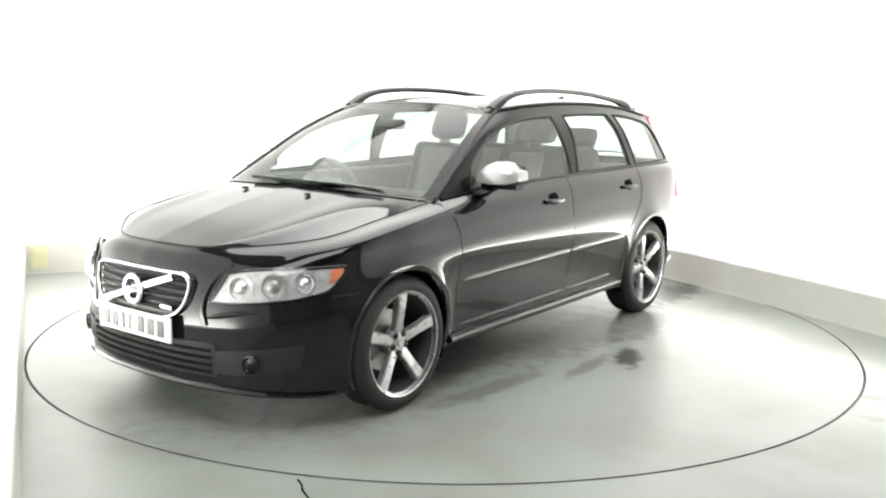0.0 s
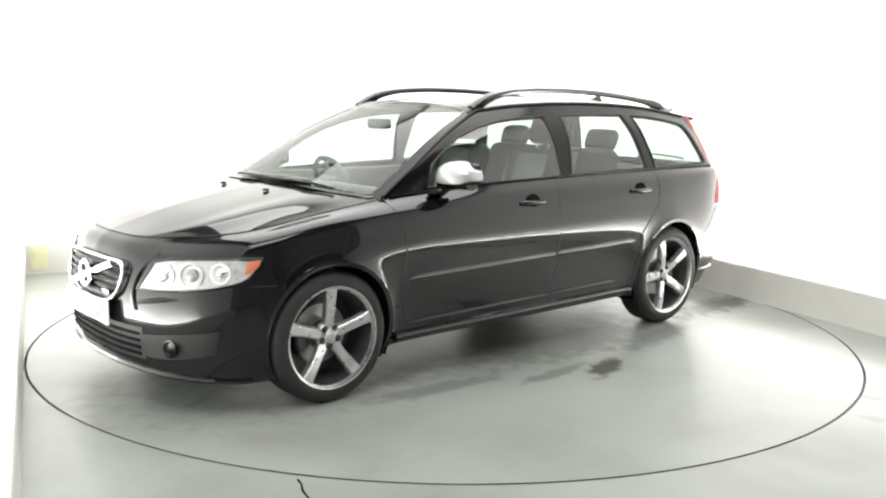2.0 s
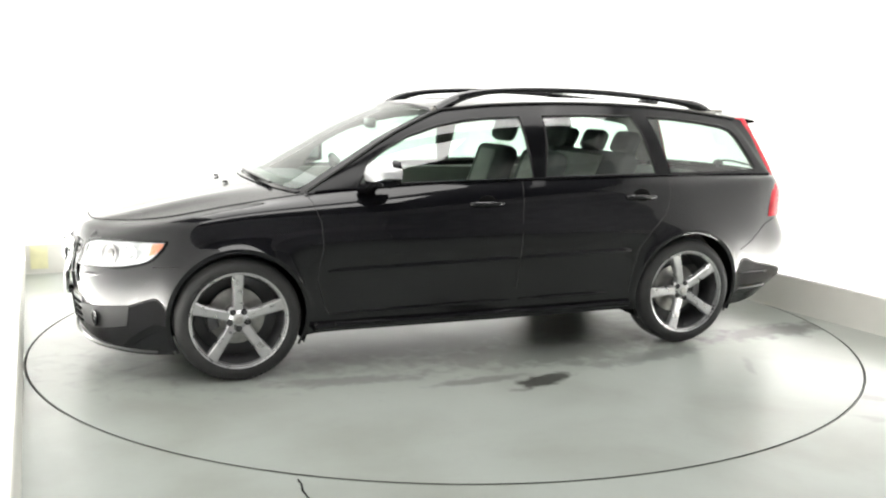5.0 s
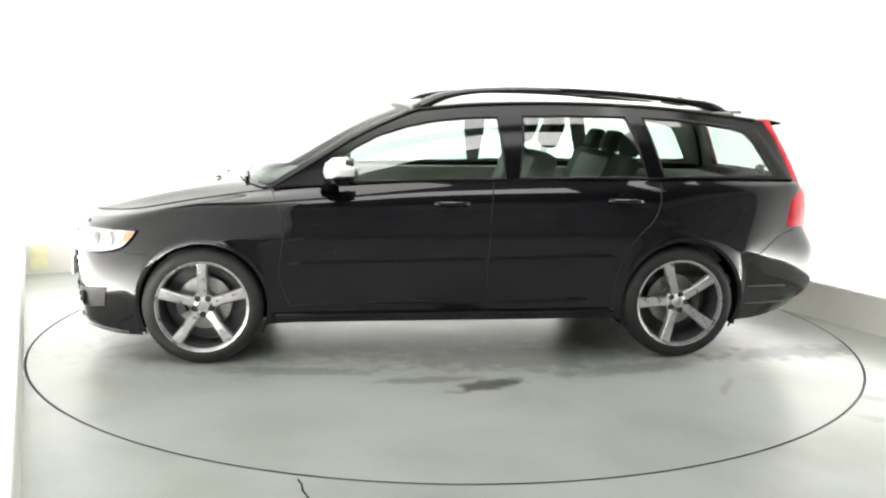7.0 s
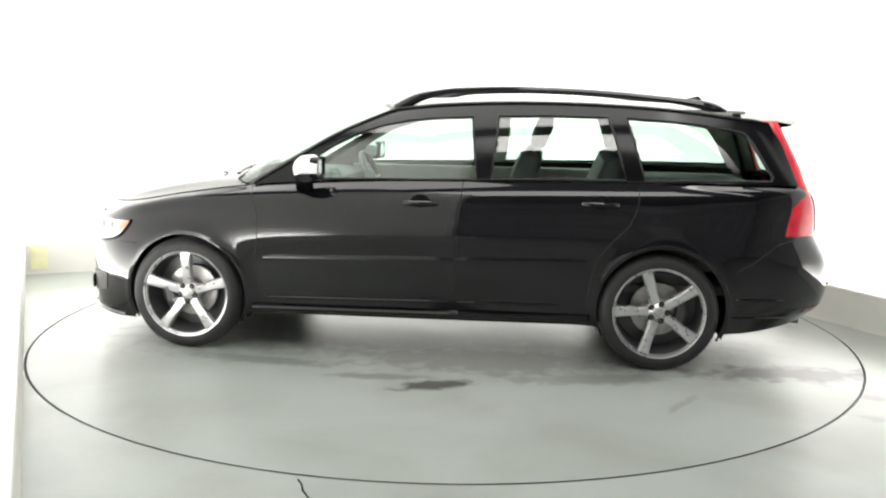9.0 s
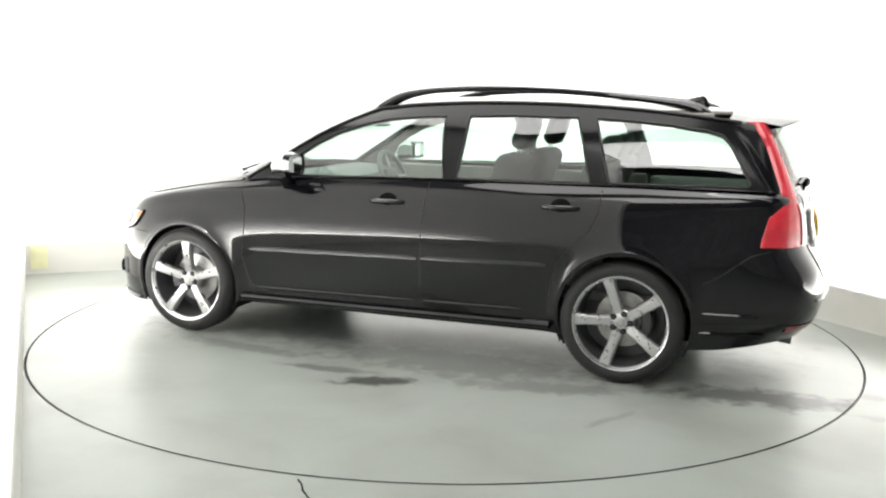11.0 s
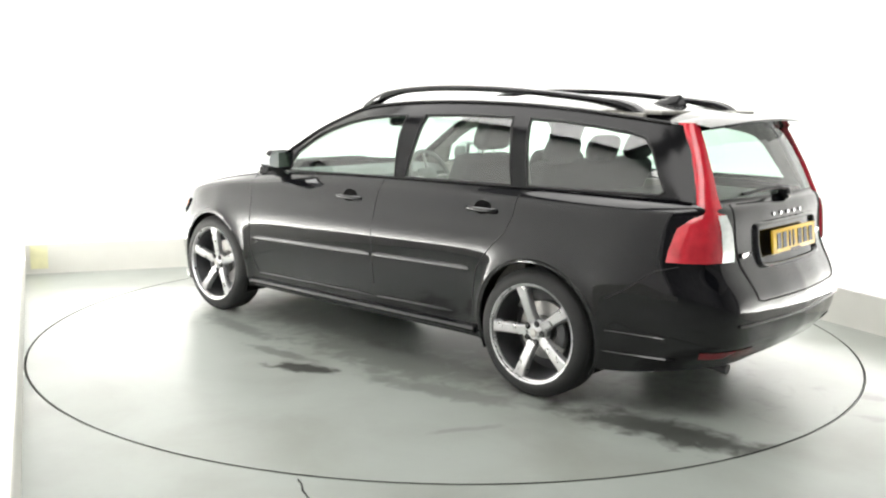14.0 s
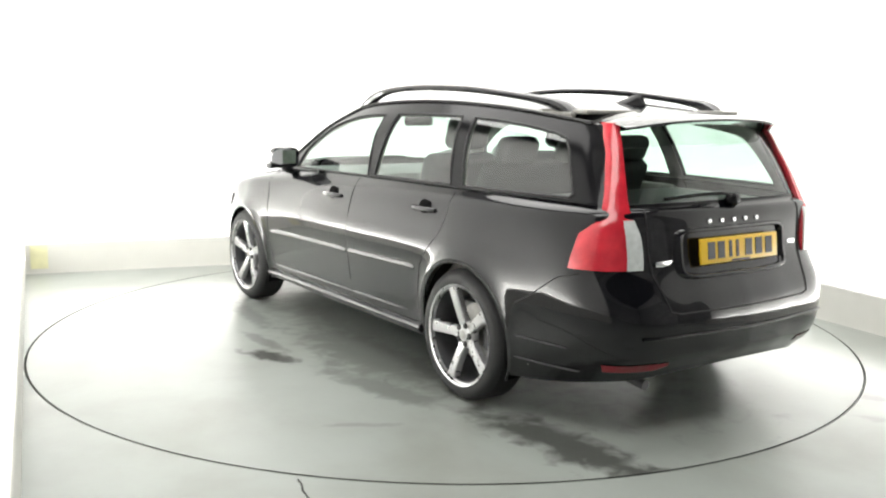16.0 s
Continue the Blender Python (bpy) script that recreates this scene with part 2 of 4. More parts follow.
def split(polys, line, axes, where=None):
    """Cuts the cells near the segments of a line, seen along one axis."""
    for (a0, a1), (b0, b1) in zip(line, line[1:]):
        nx, ny = -(b1 - a1), b0 - a0
        ln = math.hypot(nx, ny)
        nx, ny = nx / ln, ny / ln
        lo0, hi0, lo1, hi1 = min(a0, b0) - 0.01, max(a0, b0) + 0.01, min(a1, b1) - 0.01, max(a1, b1) + 0.01
        out = []
        for p in polys:
            us, vs = [q[axes[0]] for q in p], [q[axes[1]] for q in p]
            if max(us) < lo0 or min(us) > hi0 or max(vs) < lo1 or min(vs) > hi1 or (where and not where(p[0])):
                out.append(p)
                continue
            d = [(u - a0) * nx + (v - a1) * ny for u, v in zip(us, vs)]
            if min(d) > -1e-6 or max(d) < 1e-6:
                out.append(p)
                continue
            pos, neg = [], []
            for k in range(len(p)):
                q, r, dq, dr = p[k], p[(k + 1) % len(p)], d[k], d[(k + 1) % len(p)]
                (pos if dq >= 0 else neg).append(q)
                if (dq >= 0) != (dr >= 0):
                    c = q + (r - q) * (dq / (dq - dr))
                    pos.append(c)
                    neg.append(c)
            out += [x for x in (pos, neg) if len(x) > 2]
        polys = out
    return polys


def inside(poly, u, v):
    c = False
    for (a, b), (d, e) in zip(poly, poly[1:] + poly[:1]):
        if (b > v) != (e > v) and u < (d - a) * (v - b) / (e - b) + a:
            c = not c
    return c


def poly_ob(name, polys, material, parent, label="", flip=False, push=0.0):
    verts, index, faces, normals = [], {}, [], []
    for p in polys:
        f = []
        for q in p:
            key = tuple(int(round(c * 20000)) for c in q[:3]) + tuple(int(round(c * 12)) for c in q[3:6])
            if key not in index:
                n = q[3:6] / (np.linalg.norm(q[3:6]) + 1e-12)
                index[key] = len(verts)
                v = q[:3] + n * push
                verts.append((v[0], -v[1], v[2]) if flip else tuple(v))
                normals.append((n[0], -n[1], n[2]) if flip else tuple(n))
            if index[key] not in f:
                f.append(index[key])
        if len(f) < 3:
            continue
        a, b, c = (Vector(verts[i]) for i in (f[0], f[1], f[2]))
        if (b - a).cross(c - a).dot(Vector(normals[f[0]])) < 0:
            f.reverse()
        faces.append(f)
    return mesh_ob(name, verts, faces, material, parent, label, True, normals)


# ---- the room ----


def wall(name, a, b, height, label, thick=0.15):
    """A wall from a to b, its inner face on the line, thick outwards (to the left of the way from a to b)."""
    a, b = Vector((*a, 0)), Vector((*b, 0))
    d = (b - a).normalized()
    o = Vector((-d.y, d.x, 0)) * thick
    bm = bmesh.new()
    lo = [bm.verts.new(p) for p in (a, b, b + o, a + o)]
    hi = [bm.verts.new(p.co + Vector((0, 0, height))) for p in lo]
    bm.faces.new(lo)
    bm.faces.new(hi)
    for i in range(4):
        bm.faces.new((lo[i], lo[(i + 1) % 4], hi[(i + 1) % 4], hi[i]))
    return tagged(part(name, bm, WALLMAT, None, label, smooth=False), category="wall", kind="structure")



H, TOP = 3.3, 4.2
# inner corners, clockwise from above: wing partition, back, side, and an unseen bay added round the camera
PLAN = [(-0.61, -4.7), (-3.43, 1.43), (1.08, 3.22), (4.27, -2.95), (5.6, -3.6), (5.6, -9.0), (-4.6, -9.0), (-4.6, -4.9)]


def set_back(plan, gap):
    """The plan with its first three walls moved outwards by a gap."""
    lines = []
    for i in range(3):
        a, b = Vector(plan[i]), Vector(plan[i + 1])
        d = (b - a).normalized()
        o = Vector((-d.y, d.x)) * gap
        lines.append((a + o, b + o))
    meet = [mathutils.geometry.intersect_line_line_2d(a, a + (b - a) * 9, c - (e - c) * 9, e) for (a, b), (c, e) in zip(lines, lines[1:])]
    return [tuple(p) for p in (lines[0][0], meet[0], meet[1], lines[2][1])] + plan[4:]


SHELL = set_back(PLAN, GAP)
NAMES = ["wall_west", "wall_north", "wall_east", "wall_bay_a", "wall_bay_b", "wall_south", "wall_bay_c", "wall_bay_d"]
for i, nm in enumerate(NAMES):
    bay = i > 2
    w = wall(nm, SHELL[i], SHELL[(i + 1) % 8], H, "unseen grey bay wall added for the car to reflect" if bay else "plain white painted studio wall")
    # the added bay is grey to set what the flank reflects
    if bay:
        w.data.materials[0] = BAYMAT
    up = wall("wall_upper_" + "abcdefgh"[i], SHELL[i], SHELL[(i + 1) % 8], TOP - H, "pale upper studio wall")
    up.location.z, up.data.materials[0] = H, UPPER


def plinth(name, a, b, cut0, cut1):
    """Low painted plinth along the foot of a wall, with a chamfered top."""
    a, b = Vector((*a, 0)), Vector((*b, 0))
    d = (b - a).normalized()
    o = Vector((d.y, -d.x, 0))
    a, b = a + d * cut0, b - d * cut1
    bm = bmesh.new()
    prof = [(0.032, 0.0), (0.030, 0.012), (0.026, 0.235), (0.020, 0.247), (-0.02, 0.25), (-0.02, 0.0)]
    rows = [[bm.verts.new(p + o * u + Vector((0, 0, z))) for u, z in prof] for p in (a, b)]
    for k in range(len(prof)):
        j = (k + 1) % len(prof)
        bm.faces.new((rows[0][k], rows[0][j], rows[1][j], rows[1][k]))
    bm.faces.new(rows[0])
    bm.faces.new(rows[1])
    return tagged(part(name, bm, KERBMAT, None, "low off-white painted upstand along the wall foot", smooth=False), category="plinth", kind="structure")


plinth("baseboard_west", PLAN[0], PLAN[1], 0.0, 0.0)
plinth("baseboard_north", PLAN[1], PLAN[2], 0.034, 0.034)
plinth("baseboard_east", PLAN[2], PLAN[3], 0.0, 0.0)

d = (Vector(PLAN[2]) - Vector(PLAN[1])).normalized()
tape = box_bm((0.13, 0.004, 0.19), (0, 0, 0), 0.0)
tp = part("tape_patch", tape, TAPE, None, "pale yellow tape patch stuck on the plinth", smooth=False)
tp.matrix_world = Matrix.Translation(Vector((*(Vector(PLAN[1]) + d * 0.14), 0.135)) + Vector((d.y, -d.x, 0)) * 0.031) @ Matrix.Rotation(math.atan2(d.y, d.x), 4, "Z")
tagged(tp, category="tape")

bm = bmesh.new()
bm.faces.new([bm.verts.new((x, y, TOP + dz)) for dz in (0,) for x, y in SHELL])
bmesh.ops.solidify(bm, geom=bm.faces[:], thickness=-0.1)
tagged(part("ceiling", bm, CEIL, None, "plain pale grey studio ceiling", smooth=False), category="ceiling", kind="structure")

R = 2.458
RING = (-0.029, 0.011)
bm = bmesh.new()
ring_v = [bm.verts.new((RING[0] + (R + 0.006) * math.cos(a), RING[1] + (R + 0.006) * math.sin(a), 0)) for a in np.linspace(0, 2 * math.pi, 193)[:-1]]
out_v = [bm.verts.new((20 * math.cos(a), 20 * math.sin(a), 0)) for a in np.linspace(0, 2 * math.pi, 193)[:-1]]
low_v = [bm.verts.new(v.co + Vector((0, 0, -0.05))) for v in ring_v]
for i in range(192):
    j = (i + 1) % 192
    bm.faces.new((ring_v[i], ring_v[j], out_v[j], out_v[i]))
    bm.faces.new((ring_v[j], ring_v[i], low_v[i], low_v[j]))
bm.faces.new(low_v)
FLOOR = floor_mat("floor_paint", [(2.2, -1.35, 0.45, 0.05, -25, 0.35), (2.35, -1.75, 0.5, 0.06, -20, 0.3), (0.9, -2.72, 0.22, 0.06, 5, 0.45), (2.0, -1.05, 0.30, 0.03, -55, 0.35), (-2.45, -0.25, 0.06, 0.02, 10, 0.6)])
fl = part("floor", bm, FLOOR, None, "glossy grey-green painted floor round the turntable", smooth=False)
tagged(fl, category="floor", kind="structure")

# a crack in the floor paint that runs from the turntable's rim
bm = tube([(-0.565, -2.43, 0.0), (-0.545, -2.47, 0.0), (-0.53, -2.53, 0.0), (-0.50, -2.59, 0.0), (-0.46, -2.68, 0.0)], 0.005, 0.0025, 6)
tagged(part("floor_crack", bm, TRIM, fl, "dark crack in the floor paint"))

# ---- the turntable ----
turntable = new("turntable")
tagged(turntable, "round grey-green painted turntable flush with the floor, stained", "turntable")
bm = revolve([(0, 0.0), (0.6, 0.0), (1.2, 0.0), (1.8, 0.0), (R - 0.006, 0.0), (R, -0.004), (R, -0.04), (0, -0.04)], 192)
bmesh.ops.rotate(bm, verts=bm.verts, cent=(0, 0, 0), matrix=Matrix.Rotation(radians(90), 3, "X"))
# the 1.9 by 0.80 entry darkens the deck broadly beneath the car
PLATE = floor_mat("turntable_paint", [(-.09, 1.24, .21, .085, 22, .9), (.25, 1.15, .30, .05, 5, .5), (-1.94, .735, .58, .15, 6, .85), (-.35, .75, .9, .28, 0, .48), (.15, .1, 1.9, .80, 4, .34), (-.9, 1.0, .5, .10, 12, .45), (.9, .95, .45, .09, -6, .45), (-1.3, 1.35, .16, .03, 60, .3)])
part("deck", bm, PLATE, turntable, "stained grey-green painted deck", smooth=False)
# black strip that widens the dark line of the gap round the deck
bm = revolve([(R - 0.006, 0.0005), (R - 0.006, 0.0012), (R - 0.001, 0.0012), (R - 0.001, 0.0005)], 192)
bmesh.ops.rotate(bm, verts=bm.verts, cent=(0, 0, 0), matrix=Matrix.Rotation(radians(90), 3, "X"))
part("rim", bm, MATT, turntable, "matt black strip drawn for the dark edge gap", smooth=False)

# ---- the car: x forwards, y to its left, z up ----
car = new("estate_car")
tagged(car, "glossy black five-door estate car with silver five-spoke wheels on a turntable", "car")

# lines round the lower body, from the nose's middle along the left side to the tail's middle
LINES = np.array([
    [(2.115, 0, .185), (2.095, .30, .185), (1.985, .62, .175), (1.74, .785, .155), (1.32, .80, .20), (.90, .815, .215), (.30, .82, .22), (-.30, .82, .222), (-.95, .815, .225), (-1.40, .80, .22), (-1.80, .79, .215), (-2.13, .58, .26), (-2.22, .30, .29), (-2.24, 0, .30)],
    [(2.135, 0, .33), (2.115, .30, .33), (2.005, .61, .33), (1.77, .795, .33), (1.32, .846, .32), (.90, .838, .315), (.30, .838, .32), (-.30, .838, .325), (-.95, .838, .33), (-1.40, .846, .34), (-1.84, .81, .36), (-2.20, .652, .38), (-2.29, .30, .40), (-2.31, 0, .40)],
    [(2.15, 0, .52), (2.125, .30, .52), (2.01, .60, .52), (1.78, .795, .52), (1.32, .875, .60), (.90, .882, .645), (.30, .888, .655), (-.30, .889, .66), (-.95, .886, .66), (-1.40, .882, .65), (-1.86, .82, .57), (-2.205, .668, .575), (-2.29, .30, .575), (-2.31, 0, .575)],
    [(2.125, 0, .685), (2.095, .30, .685), (1.975, .58, .69), (1.745, .775, .70), (1.32, .858, .74), (.90, .868, .785), (.30, .875, .797), (-.30, .876, .803), (-.95, .874, .807), (-1.40, .866, .81), (-1.90, .80, .755), (-2.13, .66, .755), (-2.205, .30, .755), (-2.218, 0, .755)],
    [(2.095, 0, .752), (2.065, .28, .752), (1.945, .515, .755), (1.72, .745, .785), (1.32, .832, .852), (.90, .838, .888), (.30, .846, .912), (-.30, .848, .925), (-.95, .846, .935), (-1.40, .834, .945), (-1.90, .775, .95), (-2.11, .65, .95), (-2.178, .30, .95), (-2.188, 0, .95)],
    [(2.05, 0, .784), (2.02, .27, .785), (1.885, .475, .795), (1.69, .66, .822), (1.32, .735, .888), (.95, .752, .94), (.30, .792, .985), (-.30, .802, 1.00), (-.95, .80, 1.008), (-1.40, .785, 1.012), (-1.90, .715, 1.008), (-2.075, .63, 1.00), (-2.14, .30, 1.00), (-2.15, 0, 1.00)]])
NOSE_CUT = 0.03
ease = np.clip((LINES[..., 0] - 1.6) / .45, 0, 1)
LINES[..., 0] -= NOSE_CUT * ease * ease * (3 - 2 * ease)
KNOT = np.concatenate([[0], np.cumsum(np.linalg.norm(np.diff(LINES[2], axis=0), axis=1))])
NU, NV = 190, 52
US = np.linspace(0, KNOT[-1], NU)
ALONG = np.array([hermite(KNOT, c, US) for c in LINES])
LOWER = np.stack([hermite(np.arange(6.0), ALONG[:, i], np.linspace(0, 5, NV)) for i in range(NU)])
LOWER[0, :, 1] = LOWER[-1, :, 1] = 0
outward = LOWER - np.array([0, 0, 0.5])
outward[..., 2] *= 0.3
LN = grid_normals(LOWER, outward)
LN[0, :, 1] = LN[-1, :, 1] = 0


def contour(z):
    """Places and normals along the lower body at one height."""
    out = np.empty((NU, 6))
    for i in range(NU):
        zz = LOWER[i, :, 2]
        for k in range(2):
            out[i, k] = np.interp(z, zz, LOWER[i, :, k])
        out[i, 2] = z
        for k in range(3):
            out[i, 3 + k] = np.interp(z, zz, LN[i, :, k])
    return out


FLARES = ((1.31, .325, .358), (-1.335, .333, .360))


def flare(x, z):
    """How far the wheel arches swell out of the flank, and whether the place lies on the flat lip round the wheel."""
    best, lip = 0.0, False
    for cx, cz, r0 in FLARES:
        r = math.hypot(x - cx, z - cz) - r0
        d = .016 * math.exp(-r / .035) if r > 0 else .016 + .10 * r
        if d > best or r < 0:
            best, lip = d, r < 0
    return best, lip


def flared(cells):
    """The flank's cells with the arches swollen, and a crease where the lip begins."""
    out = []
    for p in cells:
        x, y, z = np.mean([q[:3] for q in p], axis=0)
        near = min((math.hypot(x - cx, z - cz) for cx, cz, r0 in FLARES))
        if y < .5 or near > .62:
            out.append(p)
            continue
        cx, cz, r0 = min(FLARES, key=lambda f: math.hypot(x - f[0], z - f[1]))
        lip = near < r0
        row = []
        for q in p:
            ux, uz = q[0] - cx, q[2] - cz
            rr = math.hypot(ux, uz)
            r = rr - r0
            d, g = (.016 + .10 * min(r, 0), .10) if lip else (.016 * math.exp(-max(r, 0) / .035), -.016 / .035 * math.exp(-max(r, 0) / .035))
            v = q.copy()
            v[:3] += q[3:] * d
            n = q[3:] - np.array((ux / rr * g, 0, uz / rr * g))
            v[3:] = n / np.linalg.norm(n)
            row.append(v)
        out.append(row)
    return out


def on_body(z, x=None, y=None, end="front"):
    """The place and normal on the left half of the body at a height: at x on the flank, or at y on the nose or tail."""
    c = contour(z)
    if x is not None:
        s = c[(US > KNOT[2]) & (US < KNOT[11] + 0.05)][::-1]
        q = np.array([np.interp(x, s[:, 0], s[:, k]) for k in range(6)])
        q[:3] += q[3:] * flare(x, z)[0]
        return q
    if end == "front":
        s = c[US < KNOT[4]]
        return np.array([np.interp(abs(y), s[:, 1], s[:, k]) for k in range(6)]) * (1, math.copysign(1, y), 1, 1, math.copysign(1, y), 1)
    s = c[US > KNOT[9]][::-1]
    return np.array([np.interp(abs(y), s[:, 1], s[:, k]) for k in range(6)]) * (1, math.copysign(1, y), 1, 1, math.copysign(1, y), 1)


def arch(cx, cz, r, n=22):
    a = [radians(-28 + 236 * i / n) for i in range(n + 1)]
    return [(cx + r * math.cos(t), cz + r * math.sin(t)) for t in a]


ARCH_F, ARCH_R = arch(1.31, .325, .343), arch(-1.335, .333, .345)
DOOR_A = [(.955, .96), (.89, .80), (.885, .68), (.915, .50), (.875, .36), (.84, .30)]
DOOR_B = [(-.255, 1.02), (-.235, .80), (-.21, .30)]
DOOR_C = [(-1.195, 1.03), (-1.19, .88), (-1.15, .79), (-1.06, .70), (-.985, .60), (-.95, .46), (-.94, .30)]
SILL = [(1.05, .298), (-1.10, .322)]
BUMP_R = [(-1.60, .545), (-1.72, .555), (-1.80, .60), (-1.93, .70), (-2.05, .735)]
GATE = [(-.50, 1.05), (-.515, .95), (-.50, .72), (-.46, .575), (-.40, .56)]

flank = lambda q: q[1] > 0.55
cells = grid_polys(LOWER, LN)
for line in (ARCH_F, ARCH_R, arch(*FLARES[0], 40), arch(*FLARES[1], 40), DOOR_A, DOOR_B, DOOR_C, SILL, BUMP_R):
    cells = split(cells, line, (0, 2), flank)
cells = split(cells, [(1.90, .60), (1.50, .60)], (0, 2), flank)
tail = lambda q: q[0] < -1.9
cells = split(cells, [(.0, .585), (.47, .585), (.53, .75), (.53, 1.05)], (1, 2), tail)
cells = split(cells, [(.53, .735), (.85, .735)], (1, 2), tail)


def left_of(line, x, z):
    """Whether x lies ahead of a line that runs downwards."""
    zs, xs = [p[1] for p in line][::-1], [p[0] for p in line][::-1]
    return x > np.interp(z, zs, xs)


panels = {}
cells = flared(cells)
for p in cells:
    x, y, z = np.mean([q[:3] for q in p], axis=0)
    if y > 0.5 and (inside(ARCH_F, x, z) or inside(ARCH_R, x, z) or (abs(x - 1.31) < .32 and z < .3) or (abs(x + 1.335) < .32 and z < .3)):
        continue
    sill_z = np.interp(x, [-1.10, 1.05], [.322, .298])
    if x > 1.31 and (z < .60 or y < .50 or x > 1.95):
        k = "front_bumper"
    elif x > 1.31 or left_of(DOOR_A, x, z) and z > sill_z:
        k = "front_fender"
    elif x < -1.335 and z < np.interp(-x, [1.60, 1.72, 1.80, 1.93, 2.05], [.545, .555, .60, .70, .735]) and not (y < .53 and z > .585 and x < -2):
        k = "rear_bumper"
    elif x < -2.0 and y < .53 and z > .585:
        k = "tailgate"
    elif z < sill_z and abs(x) < 1.2:
        k = "sill"
    elif left_of(DOOR_B, x, z):
        k = "front_door"
    elif left_of(DOOR_C, x, z):
        k = "rear_door"
    else:
        k = "quarter_panel"
    panels.setdefault(k, []).append(p)


def both(polys):
    """Cells of the left half and their mirror."""
    return polys + [[q * (1, -1, 1, 1, -1, 1) for q in p] for p in polys]


PART = {}
for k, ps in panels.items():
    if k in ("front_bumper", "rear_bumper", "tailgate"):
        PART[k] = poly_ob(k, both(ps), PAINT, car)
    else:
        PART[k] = poly_ob(k, ps, PAINT, car)
        PART[k + "_r"] = poly_ob(k, ps, PAINT, car, flip=True)

# bonnet
top = ALONG[5]
i2, i5 = int(np.argmin(np.abs(US - KNOT[2]))), int(np.argmin(np.abs(US - KNOT[5])))
front, side = top[:i2 + 1], top[i2:i5 + 1]
A_FOOT = top[i5]
COWL = smooth_line([A_FOOT, (1.06, .62, .955), (1.145, .35, .972), (1.175, 0, .978)], len(front))[::-1]
MID = smooth_line([top[0], (1.955, 0, .806), (1.79, 0, .860), (1.50, 0, .922), (1.175, 0, .978)], len(side))
BON = coons(MID, side, front, COWL)
s, t = np.linspace(0, 1, BON.shape[0])[:, None], np.linspace(0, 1, BON.shape[1])[None]
BON[..., 2] += 0.012 * np.sin(math.pi * s) ** 0.8 * np.exp(-((t - 0.66) / 0.12) ** 2)
bn = grid_normals(BON, np.array([0, 0, 1.0]))
PART["bonnet"] = poly_ob("bonnet", both(grid_polys(BON, bn)), PAINT, car)

# greenhouse
ROOF_F, ROOF_R = np.array((.16, .565, 1.375)), np.array((-1.90, .535, 1.335))
belt = top[i5:int(np.argmin(np.abs(US - KNOT[11]))) + 1]
DRIP = smooth_line([ROOF_F, (-.10, .585, 1.402), (-.41, .598, 1.418), (-.73, .600, 1.422), (-1.05, .596, 1.414), (-1.37, .583, 1.394), (-1.60, .566, 1.370), ROOF_R], len(belt))
APIL = smooth_line([A_FOOT, (.72, .705, 1.085), (.45, .645, 1.245), ROOF_F], 34)
DPIL = smooth_line([belt[-1], (-2.03, .605, 1.10), (-1.965, .572, 1.23), ROOF_R], 34)
HOUSE = coons(belt, DRIP, APIL, DPIL)
s, t = np.linspace(0, 1, HOUSE.shape[0])[:, None], np.linspace(0, 1, HOUSE.shape[1])[None]
HOUSE[..., 1] += 0.030 * np.sin(math.pi * t) * np.sin(math.pi * np.clip(s * 1.05, 0, 1)) ** 0.5
hn = grid_normals(HOUSE, np.array([0, 1.0, 0]))
WIN = {
    "front": [(.665, .985), (.60, 1.10), (.50, 1.168), (.37, 1.236), (.21, 1.288), (.06, 1.318), (-.10, 1.335), (-.285, 1.343), (-.325, 1.006)],
    "rear": [(-.40, 1.012), (-.425, 1.20), (-.43, 1.348), (-.70, 1.355), (-1.02, 1.352), (-1.06, 1.25), (-1.125, 1.022)],
    "quarter": [(-1.225, 1.024), (-1.17, 1.20), (-1.125, 1.348), (-1.30, 1.340), (-1.50, 1.322), (-1.68, 1.296), (-1.755, 1.275), (-1.80, 1.225), (-1.905, 1.045), (-1.89, 1.028)]}
cells = grid_polys(HOUSE, hn)
for w in WIN.values():
    cells = split(cells, w + w[:1], (0, 2))
    
frame_cells, glass = [], {k: [] for k in WIN}
for p in cells:
    x, y, z = np.mean([q[:3] for q in p], axis=0)
    for k, w in WIN.items():
        if inside(w, x, z):
            glass[k].append(p)
            break
    else:
        frame_cells.append(p)
for flip in (False, True):
    r = "_r" if flip else ""
    PART["pillars" + r] = poly_ob("window_frame", frame_cells, TRIM, car, "gloss black window frames and pillars", flip)
    poly_ob("pillar_trim", frame_cells, BEIGE, PART["pillars" + r], "grey inner pillar trim", flip, -0.022)
    for k, host in (("front", "front_door"), ("rear", "rear_door"), ("quarter", "quarter_panel")):
        poly_ob("side_window", glass[k], GLASS, PART[host + r], "green-tinted glass", flip, -0.004).visible_shadow = False


def house_at(x, z):
    d = (HOUSE[..., 0] - x) ** 2 + (HOUSE[..., 2] - z) ** 2
    i, j = np.unravel_index(d.argmin(), d.shape)
    i, j = min(max(i, 1), HOUSE.shape[0] - 2), min(max(j, 1), HOUSE.shape[1] - 2)
    gx = (HOUSE[i + 1, j] - HOUSE[i - 1, j]) / (HOUSE[i + 1, j, 0] - HOUSE[i - 1, j, 0])
    gz = (HOUSE[i, j + 1] - HOUSE[i, j - 1]) / (HOUSE[i, j + 1, 2] - HOUSE[i, j - 1, 2])
    return HOUSE[i, j, 1] + gx[1] * (x - HOUSE[i, j, 0]) + gz[1] * (z - HOUSE[i, j, 2])


